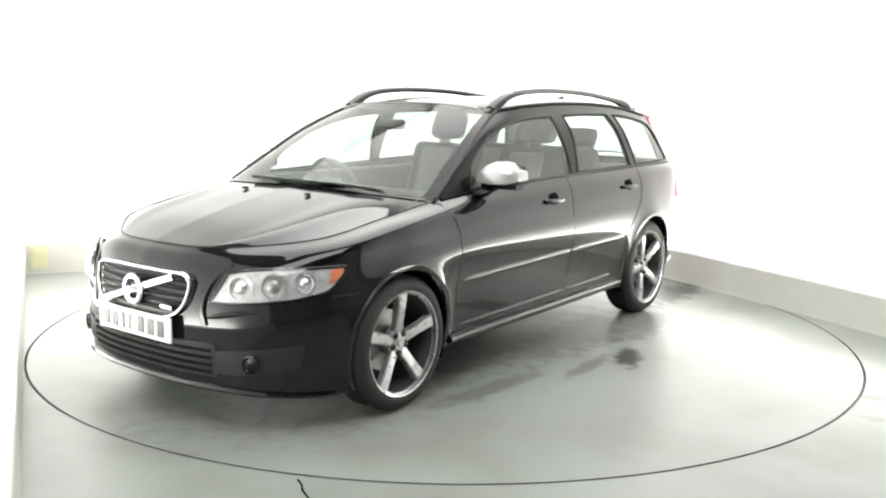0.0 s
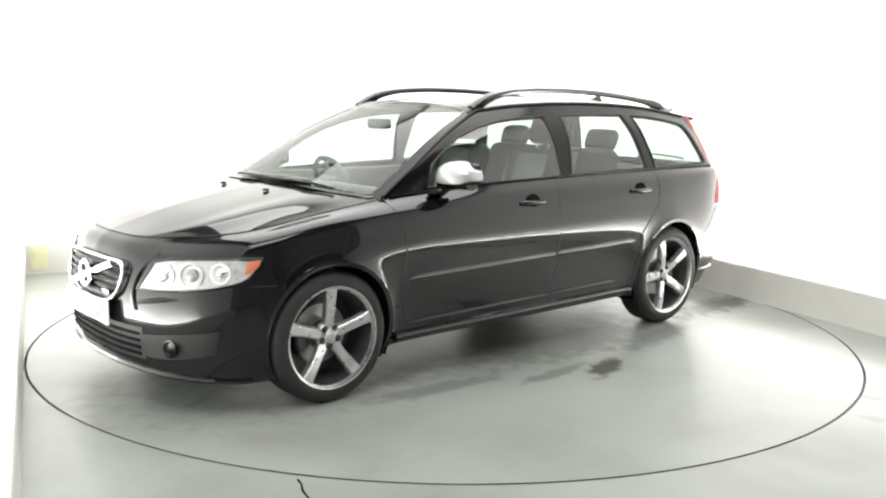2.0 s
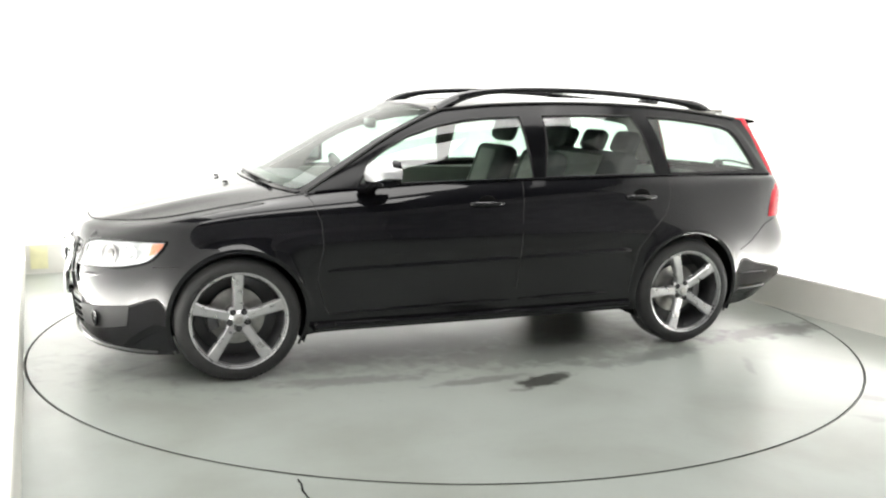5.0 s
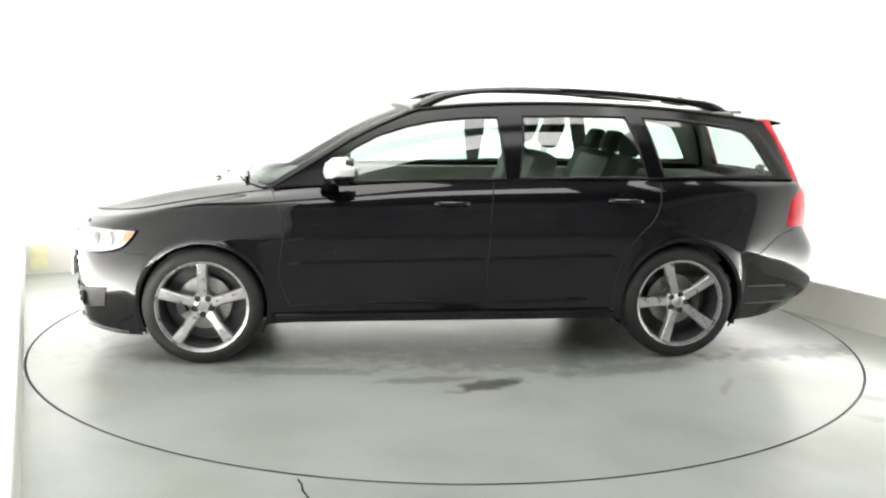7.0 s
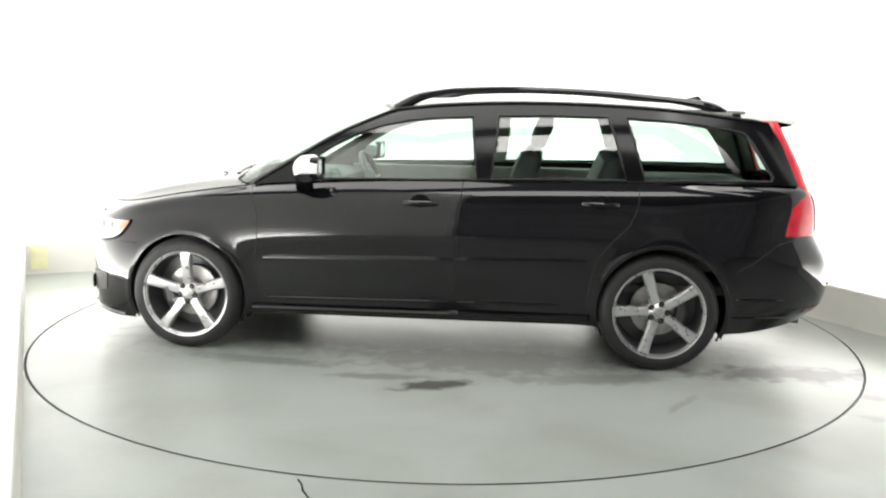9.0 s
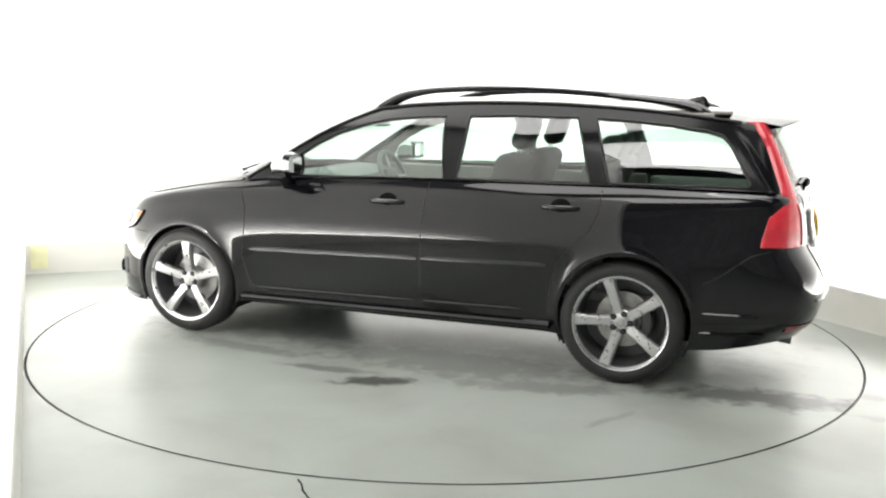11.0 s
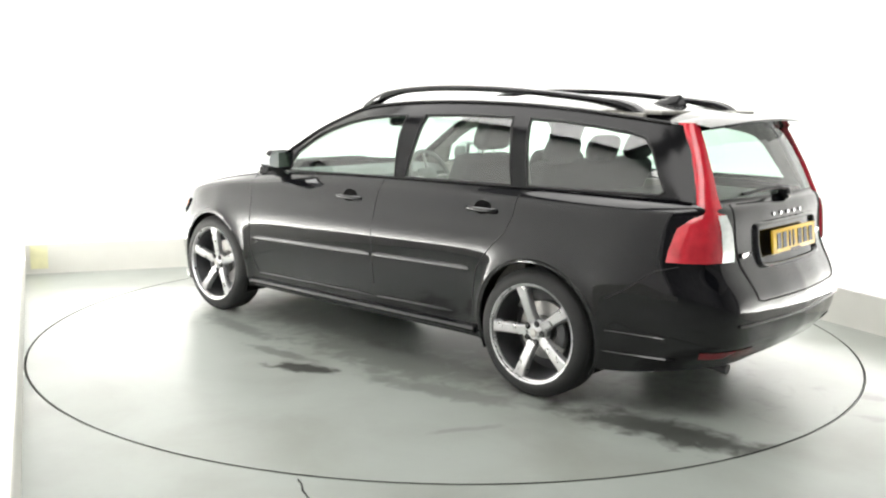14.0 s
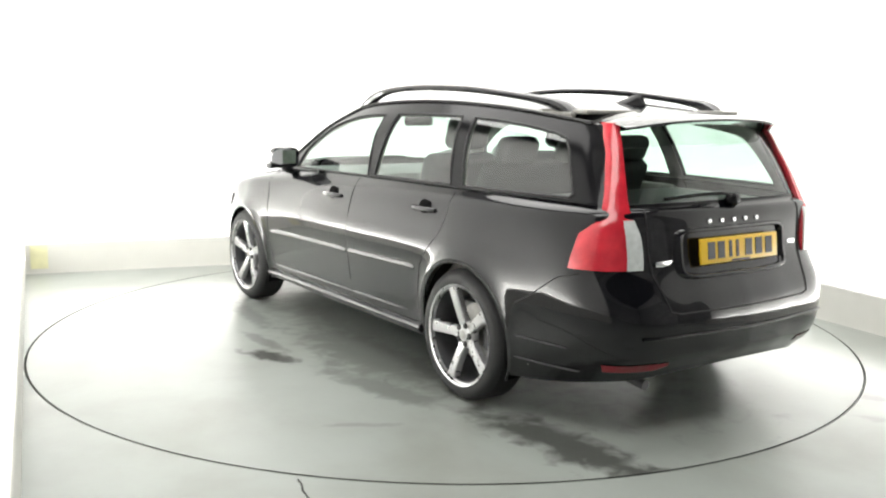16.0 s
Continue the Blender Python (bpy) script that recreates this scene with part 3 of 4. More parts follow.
for flip in (1, -1):
    for w in WIN.values():
        pts = []
        for (a, b), (c, e) in zip(w, w[1:] + w[:1]):
            for q in range(3):
                x, z = a + (c - a) * q / 3, b + (e - b) * q / 3
                pts.append((x, flip * (house_at(x, z) + 0.001), z))
        part("window_seal", tube(pts, 0.006, 0.006, 6, True, (0, 1, 0)), RUBBER, car)

# roof, windscreen, rear window
RF = smooth_line([(.285, 0, 1.418), (.255, .30, 1.409), ROOF_F], 26)
RR = smooth_line([(-1.985, 0, 1.378), (-1.965, .30, 1.366), ROOF_R], 26)
RMID = smooth_line([RF[0], (.0, 0, 1.44), (-.5, 0, 1.456), (-1.1, 0, 1.448), (-1.6, 0, 1.42), RR[0]], len(DRIP))
ROOF = coons(RMID, DRIP, RF, RR)
rn = grid_normals(ROOF, np.array([0, 0, 1.0]))
PART["roof"] = poly_ob("roof", both(grid_polys(ROOF, rn)), PAINT, car)
WMID = smooth_line([COWL[0], (.90, 0, 1.13), (.60, 0, 1.285), RF[0]], 34)
SCREEN = coons(smooth_line(COWL, 26), RF, WMID, APIL)
sn = grid_normals(SCREEN, np.array([1.0, 0, .5]))
cells = grid_polys(SCREEN, sn)
n_up = SCREEN.shape[1] - 1
glass_cells, band = [], []
for k, p in enumerate(cells):
    i, j = divmod(k, n_up)
    (band if i >= SCREEN.shape[0] - 3 or j >= n_up - 1 or j < 1 else glass_cells).append(p)
PART["screen"] = poly_ob("windscreen", both(glass_cells), SCREEN_GLASS, car, "clear windscreen glass with a pale reflection")
PART["screen"].visible_shadow = False
poly_ob("windscreen_surround", both(band), TRIM, car, "black windscreen border")

i11 = int(np.argmin(np.abs(US - KNOT[11])))
rbot = top[i11:][::-1]
RGMID = smooth_line([rbot[0], (-2.11, 0, 1.18), RR[0]], 30)
RGL = coons(rbot, np.array([np.interp(np.linspace(0, 1, len(rbot)), np.linspace(0, 1, 26), RR[:, k]) for k in range(3)]).T, RGMID, smooth_line(DPIL, 30))
rgn = grid_normals(RGL, np.array([-1.0, 0, .3]))
cells = grid_polys(RGL, rgn)
n_up = RGL.shape[1] - 1
glass_cells, band = [], []
for k, p in enumerate(cells):
    i, j = divmod(k, n_up)
    (band if i >= RGL.shape[0] - 4 or j >= n_up - 2 or j < 1 else glass_cells).append(p)
poly_ob("rear_window", both(glass_cells), GLASS, PART["tailgate"], "green-tinted rear glass").visible_shadow = False
poly_ob("rear_window_border", both(band), TRIM, PART["tailgate"])
for flip in (False, True):
    poly_ob("tailgate_trim", [p for p in band if np.mean([q[1] for q in p]) > .3], BEIGE, PART["tailgate"], "grey inner tailgate trim", flip, -0.02)

# closed underside and wheel housings
bm = box_bm((3.5, 1.36, 0.12), (-0.05, 0, 0.27), 0.02)
part("underbody", bm, MATT, car)
bm = box_bm((0.45, 0.86, 0.16), (1.72, 0, 0.28), 0.03)
part("underbody", bm, MATT, car)
bm = box_bm((0.5, 1.1, 0.16), (-1.9, 0, 0.36), 0.03)
part("underbody", bm, MATT, car)
for sx, (cx, cz) in enumerate(((1.31, .325), (-1.335, .335))):
    for sy in (1, -1):
        bm = bmesh.new()
        rows = []
        for i in range(25):
            a = radians(-25 + 230 * i / 24)
            rows.append([bm.verts.new((cx + .362 * math.cos(a), sy * yy, cz + .362 * math.sin(a))) for yy in (.835, .50)])
        for a, b in zip(rows, rows[1:]):
            bm.faces.new((a[0], a[1], b[1], b[0]))
        bm.faces.new([r[1] for r in rows])
        part("wheel_housing", bm, MATT, car, "matt black wheel housing")
        pts = []
        for x, z in (ARCH_F, ARCH_R)[sx]:
            q = on_body(max(z, .2), x=x)
            pts.append((x, sy * (q[1] - 0.004), z))
        part("arch_lip", tube(pts, 0.007, 0.006, 6, False, (0, 1, 0)), PAINT, car)


# ---- wheels ----


def wheel(turn):
    """A five-spoke wheel about the y axis, outer face to +y; turn: angle of one spoke from +x towards +z."""
    w = new("wheel")
    bm = revolve([(.236, .095), (.250, .100), (.268, .104), (.290, .098), (.308, .082), (.317, .06), (.3185, .03), (.3185, -.03), (.317, -.06), (.308, -.082), (.285, -.10), (.236, -.095)], 64)
    tyre = part("tyre", bm, TYRE, w, "black low-profile tyre", sharp=60)
    bm = bmesh.new()
    for yy in (-.045, -.015, .015, .045):
        rr = [(.3150, yy - .004), (.3193, yy - .004), (.3193, yy + .004), (.3150, yy + .004)]
        b2 = revolve(rr, 48)
        me = bpy.data.meshes.new("tmp")
        b2.to_mesh(me)
        b2.free()
        bm.from_mesh(me)
        bpy.data.meshes.remove(me)
    part("tread_groove", bm, RUBBER, tyre)
    bm = bmesh.new()
    for k in range(76):
        for side in (1, -1):
            m = Matrix.Rotation(2 * math.pi * (k + .25 * side) / 76, 4, "Y") @ Matrix.Translation((.3144, side * .046, 0)) @ Matrix.Rotation(radians(12), 4, "X")
            box_bm((.007, .040, .016), (0, 0, 0), 0, m, bm)
    tagged(part("tread", bm, TYRE, tyre, "tread blocks along the tyre shoulders", smooth=False), kind="stuff")
    bm = revolve([(.238, .098), (.247, .102), (.2475, .094), (.242, .088), (.232, .086), (.226, .06), (.222, -.08), (.236, -.095)], 64)
    rim = part("rim", bm, SILVER, w, "bright machined rim edge", sharp=50)
    bm = revolve([(.2255, .082), (.220, .055), (.2155, -.085), (.05, -.09), (0, -.09)], 48)
    part("barrel", bm, GUNMETAL, rim, "dark inner rim")
    # spokes
    for k in range(5):
        a = radians(turn + 72 * k)
        bm = bmesh.new()
        rad = [.048, .09, .15, .20, .234]
        half = [.027, .0235, .0245, .0275, .032]
        face = [.062, .072, .082, .088, .088]
        rows = []
        for r, h, f in zip(rad, half, face):
            sec = [(-h - .004, f - .034), (-h, f - .006), (-h + .006, f), (0, f + .001), (h - .006, f), (h, f - .006), (h + .004, f - .034)]
            rows.append([bm.verts.new((r * math.cos(a) - u * math.sin(a), yy, r * math.sin(a) + u * math.cos(a))) for u, yy in sec])
        for p, q in zip(rows, rows[1:]):
            for i in range(6):
                bm.faces.new((p[i], p[i + 1], q[i + 1], q[i]))
        bm.faces.new(rows[0])
        bm.faces.new(rows[-1])
        part("spoke", bm, SILVER, rim, sharp=25)
    bm = revolve([(0, .070), (.030, .070), (.034, .066), (.056, .060), (.066, .050), (.068, .02)], 40)
    hub = part("hub", bm, SILVER, w, "silver hub centre with dark bolts")
    bm = revolve([(0, .076), (.018, .075), (.022, .071), (.022, .066)], 32)
    part("centre_cap", bm, STEEL, hub)
    for k in range(5):
        a = radians(turn + 36 + 72 * k)
        bm = revolve([(0, .073), (.007, .073), (.0095, .068), (.0105, .050)], 6)
        bmesh.ops.translate(bm, verts=bm.verts, vec=(.047 * math.cos(a), 0, .047 * math.sin(a)))
        part("wheel_bolt", bm, GUNMETAL, hub)
        bm = revolve([(.0085, .066), (.0125, .0710), (.0165, .066)], 12)
        bmesh.ops.translate(bm, verts=bm.verts, vec=(.047 * math.cos(a), 0, .047 * math.sin(a)))
        part("bolt_recess", bm, INK, hub)
    bm = revolve([(0, -.01), (.07, -.01), (.072, -.022), (.145, -.022), (.145, -.045), (0, -.045)], 48)
    disc = part("brake_disc", bm, STEEL, w, "grey steel brake disc")
    bm = bmesh.new()
    rows = []
    for i in range(9):
        a = radians(-25 + 50 * i / 8 + (0 if turn == 90 else 180))
        rows.append([bm.verts.new((r * math.cos(a), yy, r * math.sin(a))) for r, yy in ((.095, -.05), (.095, .012), (.105, .02), (.148, .02), (.158, .008), (.158, -.05))])
    for p, q in zip(rows, rows[1:]):
        for i in range(6):
            bm.faces.new((p[i], p[(i + 1) % 6], q[(i + 1) % 6], q[i]))
    bm.faces.new(rows[0])
    bm.faces.new(rows[-1])
    part("brake_caliper", bm, GUNMETAL, w)
    return w


for cx, cz, turn in ((1.315, .3185, 90), (-1.325, .3185, 0)):
    wl = wheel(turn)
    wl.parent = car
    wl.matrix_basis = pose(cx, .775, cz)
    wr = copy_thing(wl, pose(cx, -.775, cz, 0, 0, 180))

# ---- lamps ----


def strip(name, rows, material, parent, label=""):
    """A lofted skin through rows of places."""
    g = np.array(rows, float)
    bm = bmesh.new()
    vs = [[bm.verts.new(p) for p in r] for r in g]
    for a, b in zip(vs, vs[1:]):
        for i in range(len(a) - 1):
            bm.faces.new((a[i], a[i + 1], b[i + 1], b[i]))
    return part(name, bm, material, parent, label, sharp=60)


def patch(lower, upper, n, m, push, end="front", sy=1, dome=0.0):
    """Places over the nose or tail between two lines of (y, z), pushed off the surface; a y above 2 stands for x + 10 on the flank."""
    lo, up = smooth_line(lower, n), smooth_line(upper, n)
    rows = []
    for i in range(n):
        r = []
        for j in range(m):
            a, z = lo[i] + (up[i] - lo[i]) * j / (m - 1)
            q = on_body(z, y=a, end=end) if a < 5 else on_body(z, x=a - 10)
            k = push + dome * math.sin(math.pi * i / (n - 1)) * math.sin(math.pi * j / (m - 1))
            v = q[:3] + q[3:] / np.linalg.norm(q[3:]) * k
            r.append((v[0], v[1] * sy, v[2]))
        rows.append(r)
    return rows


# distance along the nose at lamp height, for lamps that wrap round the corner
def arc_patch(lo, up, n, m, push, sy, dome=0.0):
    """Like patch, between lines of (share of the way from the nose's middle to the front axle, z)."""
    lo, up = smooth_line(lo, n), smooth_line(up, n)
    rows = []
    for i in range(n):
        r = []
        for j in range(m):
            a, z = lo[i] + (up[i] - lo[i]) * j / (m - 1)
            c = contour(z)
            q = np.array([np.interp(a, US, c[:, k]) for k in range(6)])
            k = push + dome * math.sin(math.pi * i / (n - 1)) * math.sin(math.pi * j / (m - 1))
            v = q[:3] + q[3:] / np.linalg.norm(q[3:]) * k
            r.append((v[0], v[1] * sy, v[2]))
        rows.append(r)
    return rows


for sy in (1, -1):
    lamp_lo = [(.425, .572), (.52, .573), (.66, .580), (.82, .597), (.955, .640), (1.00, .690)]
    lamp_up = [(.50, .695), (.56, .705), (.66, .712), (.82, .718), (.955, .722), (1.015, .722)]
    house = strip("headlamp", arc_patch(lamp_lo, lamp_up, 26, 9, 0.004, sy), LAMPSILVER, car, "clear headlamp with silver reflectors and an amber corner")
    border = arc_patch(lamp_lo, lamp_up, 26, 9, 0.006, sy)
    loop = [r[0] for r in border] + [border[-1][j] for j in range(1, 9)] + [r[-1] for r in border[::-1]][1:] + [border[0][j] for j in range(7, 0, -1)]
    part("lamp_rim", tube(loop, 0.006, 0.006, 6, True, (1, 0, 0)), TRIM, house)
    for a, z, r, mt in ((.56, .640, .054, LAMPSILVER), (.70, .648, .056, GUNMETAL), (.825, .660, .044, LAMPSILVER)):
        c = contour(z)
        q = np.array([np.interp(a, US, c[:, k]) for k in range(6)])
        nrm = Vector((q[3], q[4] * sy, q[5])).normalized()
        rot = Vector((0, 1, 0)).rotation_difference(Vector((0.8, 0.6 * sy, 0)).lerp(nrm, .5).normalized()).to_matrix().to_4x4()
        bm = revolve([(r, .006), (r * 1.02, .014), (r * .9, .014), (r * .8, .004), (r * .55, -.0), (r * .5, .010), (r * .3, .018), (0, .021)], 28)
        bmesh.ops.transform(bm, verts=bm.verts, matrix=Matrix.Translation((q[0], q[1] * sy, q[2])) @ rot)
        part("reflector_bowl", bm, CHROME if mt is LAMPSILVER else STEEL, house, "round chromed reflector")
    amber = strip("indicator", arc_patch([(.928, .650), (.960, .662), (.997, .692)], [(.940, .708), (.962, .712), (1.002, .714)], 8, 5, 0.010, sy, 0.004), ORANGE, house, "amber corner indicator")
    cover = strip("lamp_cover", arc_patch(lamp_lo, lamp_up, 26, 9, 0.026, sy, 0.008), LENS, house, "clear plastic lamp cover")
    cover.visible_shadow = False
    # fog lamp recess
    fog = strip("fog_lamp_panel", arc_patch([(.43, .262), (.60, .268), (.80, .300)], [(.42, .365), (.60, .382), (.83, .405)], 14, 6, 0.004, sy), RUBBER, PART["front_bumper"], "matt black fog lamp recess")
    c = contour(.318)
    q = np.array([np.interp(.60, US, c[:, k]) for k in range(6)])
    bm = revolve([(.040, .004), (.042, .012), (.034, .013), (.028, .004), (.012, .006), (0, .010)], 24)
    rot = Vector((0, 1, 0)).rotation_difference(Vector((.9, .3 * sy, 0)).normalized()).to_matrix().to_4x4()
    bmesh.ops.transform(bm, verts=bm.verts, matrix=Matrix.Translation((q[0] + .004, q[1] * sy, q[2])) @ rot)
    part("fog_lamp", bm, TRIM, fog, "small dark fog lamp")
    # tail lamp: tall red strip round the rear corner
    rows = []
    TL = [(1.347, -1.876, .568, -1.91, .562, -1.945, .518), (1.28, -1.908, .595, -1.948, .588, -1.98, .538), (1.20, -1.945, .616, -1.988, .608, -2.02, .556), (1.10, -1.985, .640, -2.034, .630, -2.066, .572), (1.03, -2.012, .662, -2.060, .645, -2.094, .578), (.98, -2.020, .690, -2.078, .655, -2.118, .580), (.94, -2.015, .728, -2.092, .672, -2.140, .572), (.90, -2.005, .748, -2.100, .685, -2.156, .560), (.84, -1.998, .766, -2.106, .690, -2.166, .550), (.79, -1.990, .778, -2.110, .690, -2.172, .547), (.745, -1.985, .784, -2.112, .690, -2.174, .547)]
    pts = hermite([-r[0] for r in TL], [r[1:] for r in TL], np.linspace(-1.347, -.745, 30))
    for z, (sx, sd, mx, my, rx, ry) in zip(np.linspace(1.347, .745, 30), pts):
        tuck = .044 * min(max((z - .93) / .3, 0), 1)
        a, b, c = Vector((sx, (sd - tuck) * sy, z)), Vector((mx, (my - tuck) * sy, z)), Vector((rx, (ry - tuck * .6) * sy, z))
        ins = Vector((.014, -.008 * sy, 0))
        rows.append([a + ins, a, a.lerp(b, .5) + Vector((-.008, .014 * sy, 0)), b + Vector((-.012, .012 * sy, 0)), b.lerp(c, .5) + Vector((-.014, .010 * sy, 0)), c + Vector((-.006, 0, 0)), c + ins * 1.5])
    lamp = strip("tail_lamp", rows, REDLAMP, car, "tall red tail lamp with a clear reversing lens")
    strip("lamp_housing", [[p + Vector((.020, -.016 * sy, 0)) for p in r[1:6]] for r in rows], MATT, lamp, "matt black back of the lamp")
    sub = []
    for r in rows[19:]:
        k = (r[4] + (r[5] - r[4]) * .1, r[4] + (r[5] - r[4]) * .5, r[5])
        sub.append([p + Vector((-.006, .002 * sy, 0)) for p in k] + [r[5] + Vector((.01, 0, 0))])
    strip("reversing_lens", sub, CLEARLAMP, lamp, "clear ribbed reversing lens")
    # rear reflector in the bumper
    strip("rear_reflector", patch([(.44, .322), (.56, .320), (.68, .312)], [(.44, .355), (.56, .356), (.70, .348)], 12, 4, .004, "rear", sy), DULLRED, PART["rear_bumper"], "dull red rear reflector")
    # bumper crease and lower lip
    part("bumper_lip", tube([(p[0] * 1.004, p[1] * sy, p[2] + .012) for p in ALONG[0][US < KNOT[3] + .06]], .012, .012, 6), PAINT, PART["front_bumper"])
    ridge = [on_body(.47, y=yy, end="rear") for yy in np.linspace(0.0, .60, 16)]
    part("bumper_ridge", tube([(q[0] - .002, q[1] * sy, q[2]) for q in ridge], .010, .007, 6), PAINT, PART["rear_bumper"])
    for z0, x0, x1 in ((.405, -1.72, -1.99), (.305, -1.71, -2.02)):
        pts = []
        for x in np.linspace(x0, x1, 12):
            q = on_body(z0, x=x)
            pts.append((x, sy * (q[1] + .001), z0 + (x0 - x) * -.03))
        part("bumper_crease", tube(pts, .009, .008, 6, scale=[.4] + [1] * 10 + [.3]), PAINT, PART["rear_bumper"])
    # flank mouldings and sill blade
    for nm, host, x0, x1 in (("side_moulding", "front_door", .86, -.205), ("side_moulding", "rear_door", -.225, -.93)):
        pts = []
        for x in np.linspace(x0, x1, 18):
            z = .545 + (.83 - x) * .0225
            q = on_body(z, x=x)
            pts.append((x, sy * (q[1] + .001), z))
        sc = [.4] + [1] * 16 + [.5]
        part(nm, tube(pts, .005, .023, 10, False, (0, 0, 1), scale=sc), PAINT, PART[host if sy > 0 else host + "_r"], "black flank moulding")
    pts = []
    for x in np.linspace(.93, -.95, 24):
        q = on_body(.262, x=x)
        pts.append((x, sy * (q[1] + .006), .252 + (.93 - x) * .008))
    part("sill_blade", tube(pts, .022, .022, 10, False, (0, 0, 1)), PAINT, PART["sill" if sy > 0 else "sill_r"])
    for x0, x1 in ((.84, -.19), (-.23, -.80)):
        pts = []
        for x in np.linspace(x0, x1, 14):
            z = .316 + (.84 - x) * .014
            q = on_body(z, x=x)
            pts.append((x, sy * (q[1] + .001), z))
        part("door_crease", tube(pts, .010, .012, 8, scale=[.3, .8] + [1] * 10 + [.8, .3]), PAINT, PART[("front_door" if x0 > 0 else "rear_door") + ("" if sy > 0 else "_r")])
    # panel gaps
    for nm, line, y0 in (("panel_gap", DOOR_A, 0), ("panel_gap", DOOR_B, 0), ("panel_gap", DOOR_C, 0), ("panel_gap", BUMP_R[1:], 0), ("panel_gap", [(1.72, .600), (1.57, .600)], 0)):
        pts = []
        for (a, b), (c, e) in zip(line, line[1:]):
            for k in range(5):
                x, z = a + (c - a) * k / 5, b + (e - b) * k / 5
                q = on_body(min(z, .99), x=x)
                pts.append((x, sy * q[1], min(z, q[2])))
        part(nm, tube(pts, .0028, .0028, 5, False, (0, 1, 0)), RUBBER, car)
    pts = [(p[0], p[1] * sy, p[2] + .001) for p in top[:i5 + 1:2]]
    part("panel_gap", tube(pts, .003, .003, 5), RUBBER, car)
    pts = []
    for a, b in zip(GATE, GATE[1:]):
        for k in range(5):
            y, z = a[0] + (b[0] - a[0]) * k / 5, a[1] + (b[1] - a[1]) * k / 5
            q = on_body(min(z, .99), y=-y, end="rear")
            pts.append((q[0] - .001, q[1] * sy, q[2]))
    pts += [(q[0] - .001, q[1] * sy, q[2]) for q in (on_body(.565, y=yy, end="rear") for yy in np.linspace(.38, 0, 10))]
    part("panel_gap", tube(pts, .004, .004, 5, False, (1, 0, 0)), RUBBER, car)
    # black moulding up the windscreen pillar and along the roof's edge
    edge = np.vstack([APIL[1:-1:3], DRIP[1:-1:3]])
    part("pillar_moulding", tube([(p[0] + .004, sy * (p[1] + .004), p[2] + .002) for p in edge], .009, .007, 8), RUBBER, car, "matt black pillar moulding")
    # belt seal
    pts = [(p[0], sy * (p[1] + .002), p[2] + .004) for p in belt[2:-4:2]]
    part("belt_seal", tube(pts, .008, .007, 6), TRIM, car)

    # handles
    for x, z, host in ((-.025, .872, "front_door"), (-.995, .890, "rear_door")):
        h = PART[host if sy > 0 else host + "_r"]
        q = on_body(z, x=x)
        bm = bmesh.new()
        bmesh.ops.create_uvsphere(bm, u_segments=24, v_segments=12, radius=1.0, matrix=Matrix.Translation((x, sy * (q[1] - .004), z)) @ Matrix.Diagonal((.058, .009, .052, 1)))
        part("handle_cup", bm, MATT, h, "dark recessed handle cup")
        pts = [(x + .098, sy * (q[1] + .002), z + .004), (x + .085, sy * (q[1] + .016), z + .006), (x + .04, sy * (q[1] + .028), z + .006), (x - .03, sy * (q[1] + .028), z + .006), (x - .075, sy * (q[1] + .018), z + .005), (x - .092, sy * (q[1] + .002), z + .003)]
        part("door_handle", tube(smooth_line(pts, 16), .009, .012, 8), PAINT, h, "black pull handle")

    # mirrors
    h = PART["front_door" if sy > 0 else "front_door_r"]
    bm = bmesh.new()
    rows = []
    for k in range(13):
        t = k / 12
        y = .815 + .198 * t
        hh = .082 * (1 - .5 * (2 * t - .8) ** 4 * .3) * math.sin(math.pi * min(max(t * .86 + .10, .06), .97)) ** .35
        dd = .085 * math.sin(math.pi * min(max(t * .84 + .11, .05), .96)) ** .5
        xc = .600 - .03 * t
        sec = [(xc - .062, -.42), (xc - .062, .85), (xc - .030, 1.0), (xc + dd * .4, .92), (xc + dd * .85, .55), (xc + dd, .05), (xc + dd * .9, -.42)]
        rows.append([bm.verts.new((u, sy * y, 1.046 + hh * v)) for u, v in sec])
    for p, q in zip(rows, rows[1:]):
        for i in range(7):
            bm.faces.new((p[i], p[(i + 1) % 7], q[(i + 1) % 7], q[i]))
    bm.faces.new(rows[0])
    bm.faces.new(rows[-1])
    mir = part("door_mirror", bm, MIRRORCAP, h, "satin silver door mirror cap on a black foot", sharp=50)
    bm = bmesh.new()
    rows = []
    for k in range(9):
        t = k / 8
        y = .818 + .188 * t
        w = math.sin(math.pi * min(max(t * .84 + .1, .05), .95)) ** .4
        xc = .600 - .03 * t
        sec = [(xc - .064 * w, -.034), (xc - .064 * w, -.014), (xc + .084 * w, -.014), (xc + .070 * w, -.038), (xc, -.046)]
        rows.append([bm.verts.new((u, sy * y, 1.030 + v)) for u, v in sec])
    for p, q in zip(rows, rows[1:]):
        for i in range(5):
            bm.faces.new((p[i], p[(i + 1) % 5], q[(i + 1) % 5], q[i]))
    bm.faces.new(rows[0])
    bm.faces.new(rows[-1])
    part("mirror_base", bm, TRIM, mir, "black lower mirror shell")
    part("mirror_foot", tube([(.64, sy * .79, .955), (.635, sy * .84, .965), (.62, sy * .87, .985), (.60, sy * .91, 1.0)], .048, .02, 10, scale=[1.1, 1.0, .75, .5]), TRIM, mir)
    bm = box_bm((.016, .172, .118), (.532, sy * .914, 1.058), .03, segs=3)
    part("mirror_bezel", bm, TRIM, mir)
    bm = box_bm((.006, .140, .084), (.5230, sy * .914, 1.060), .0)
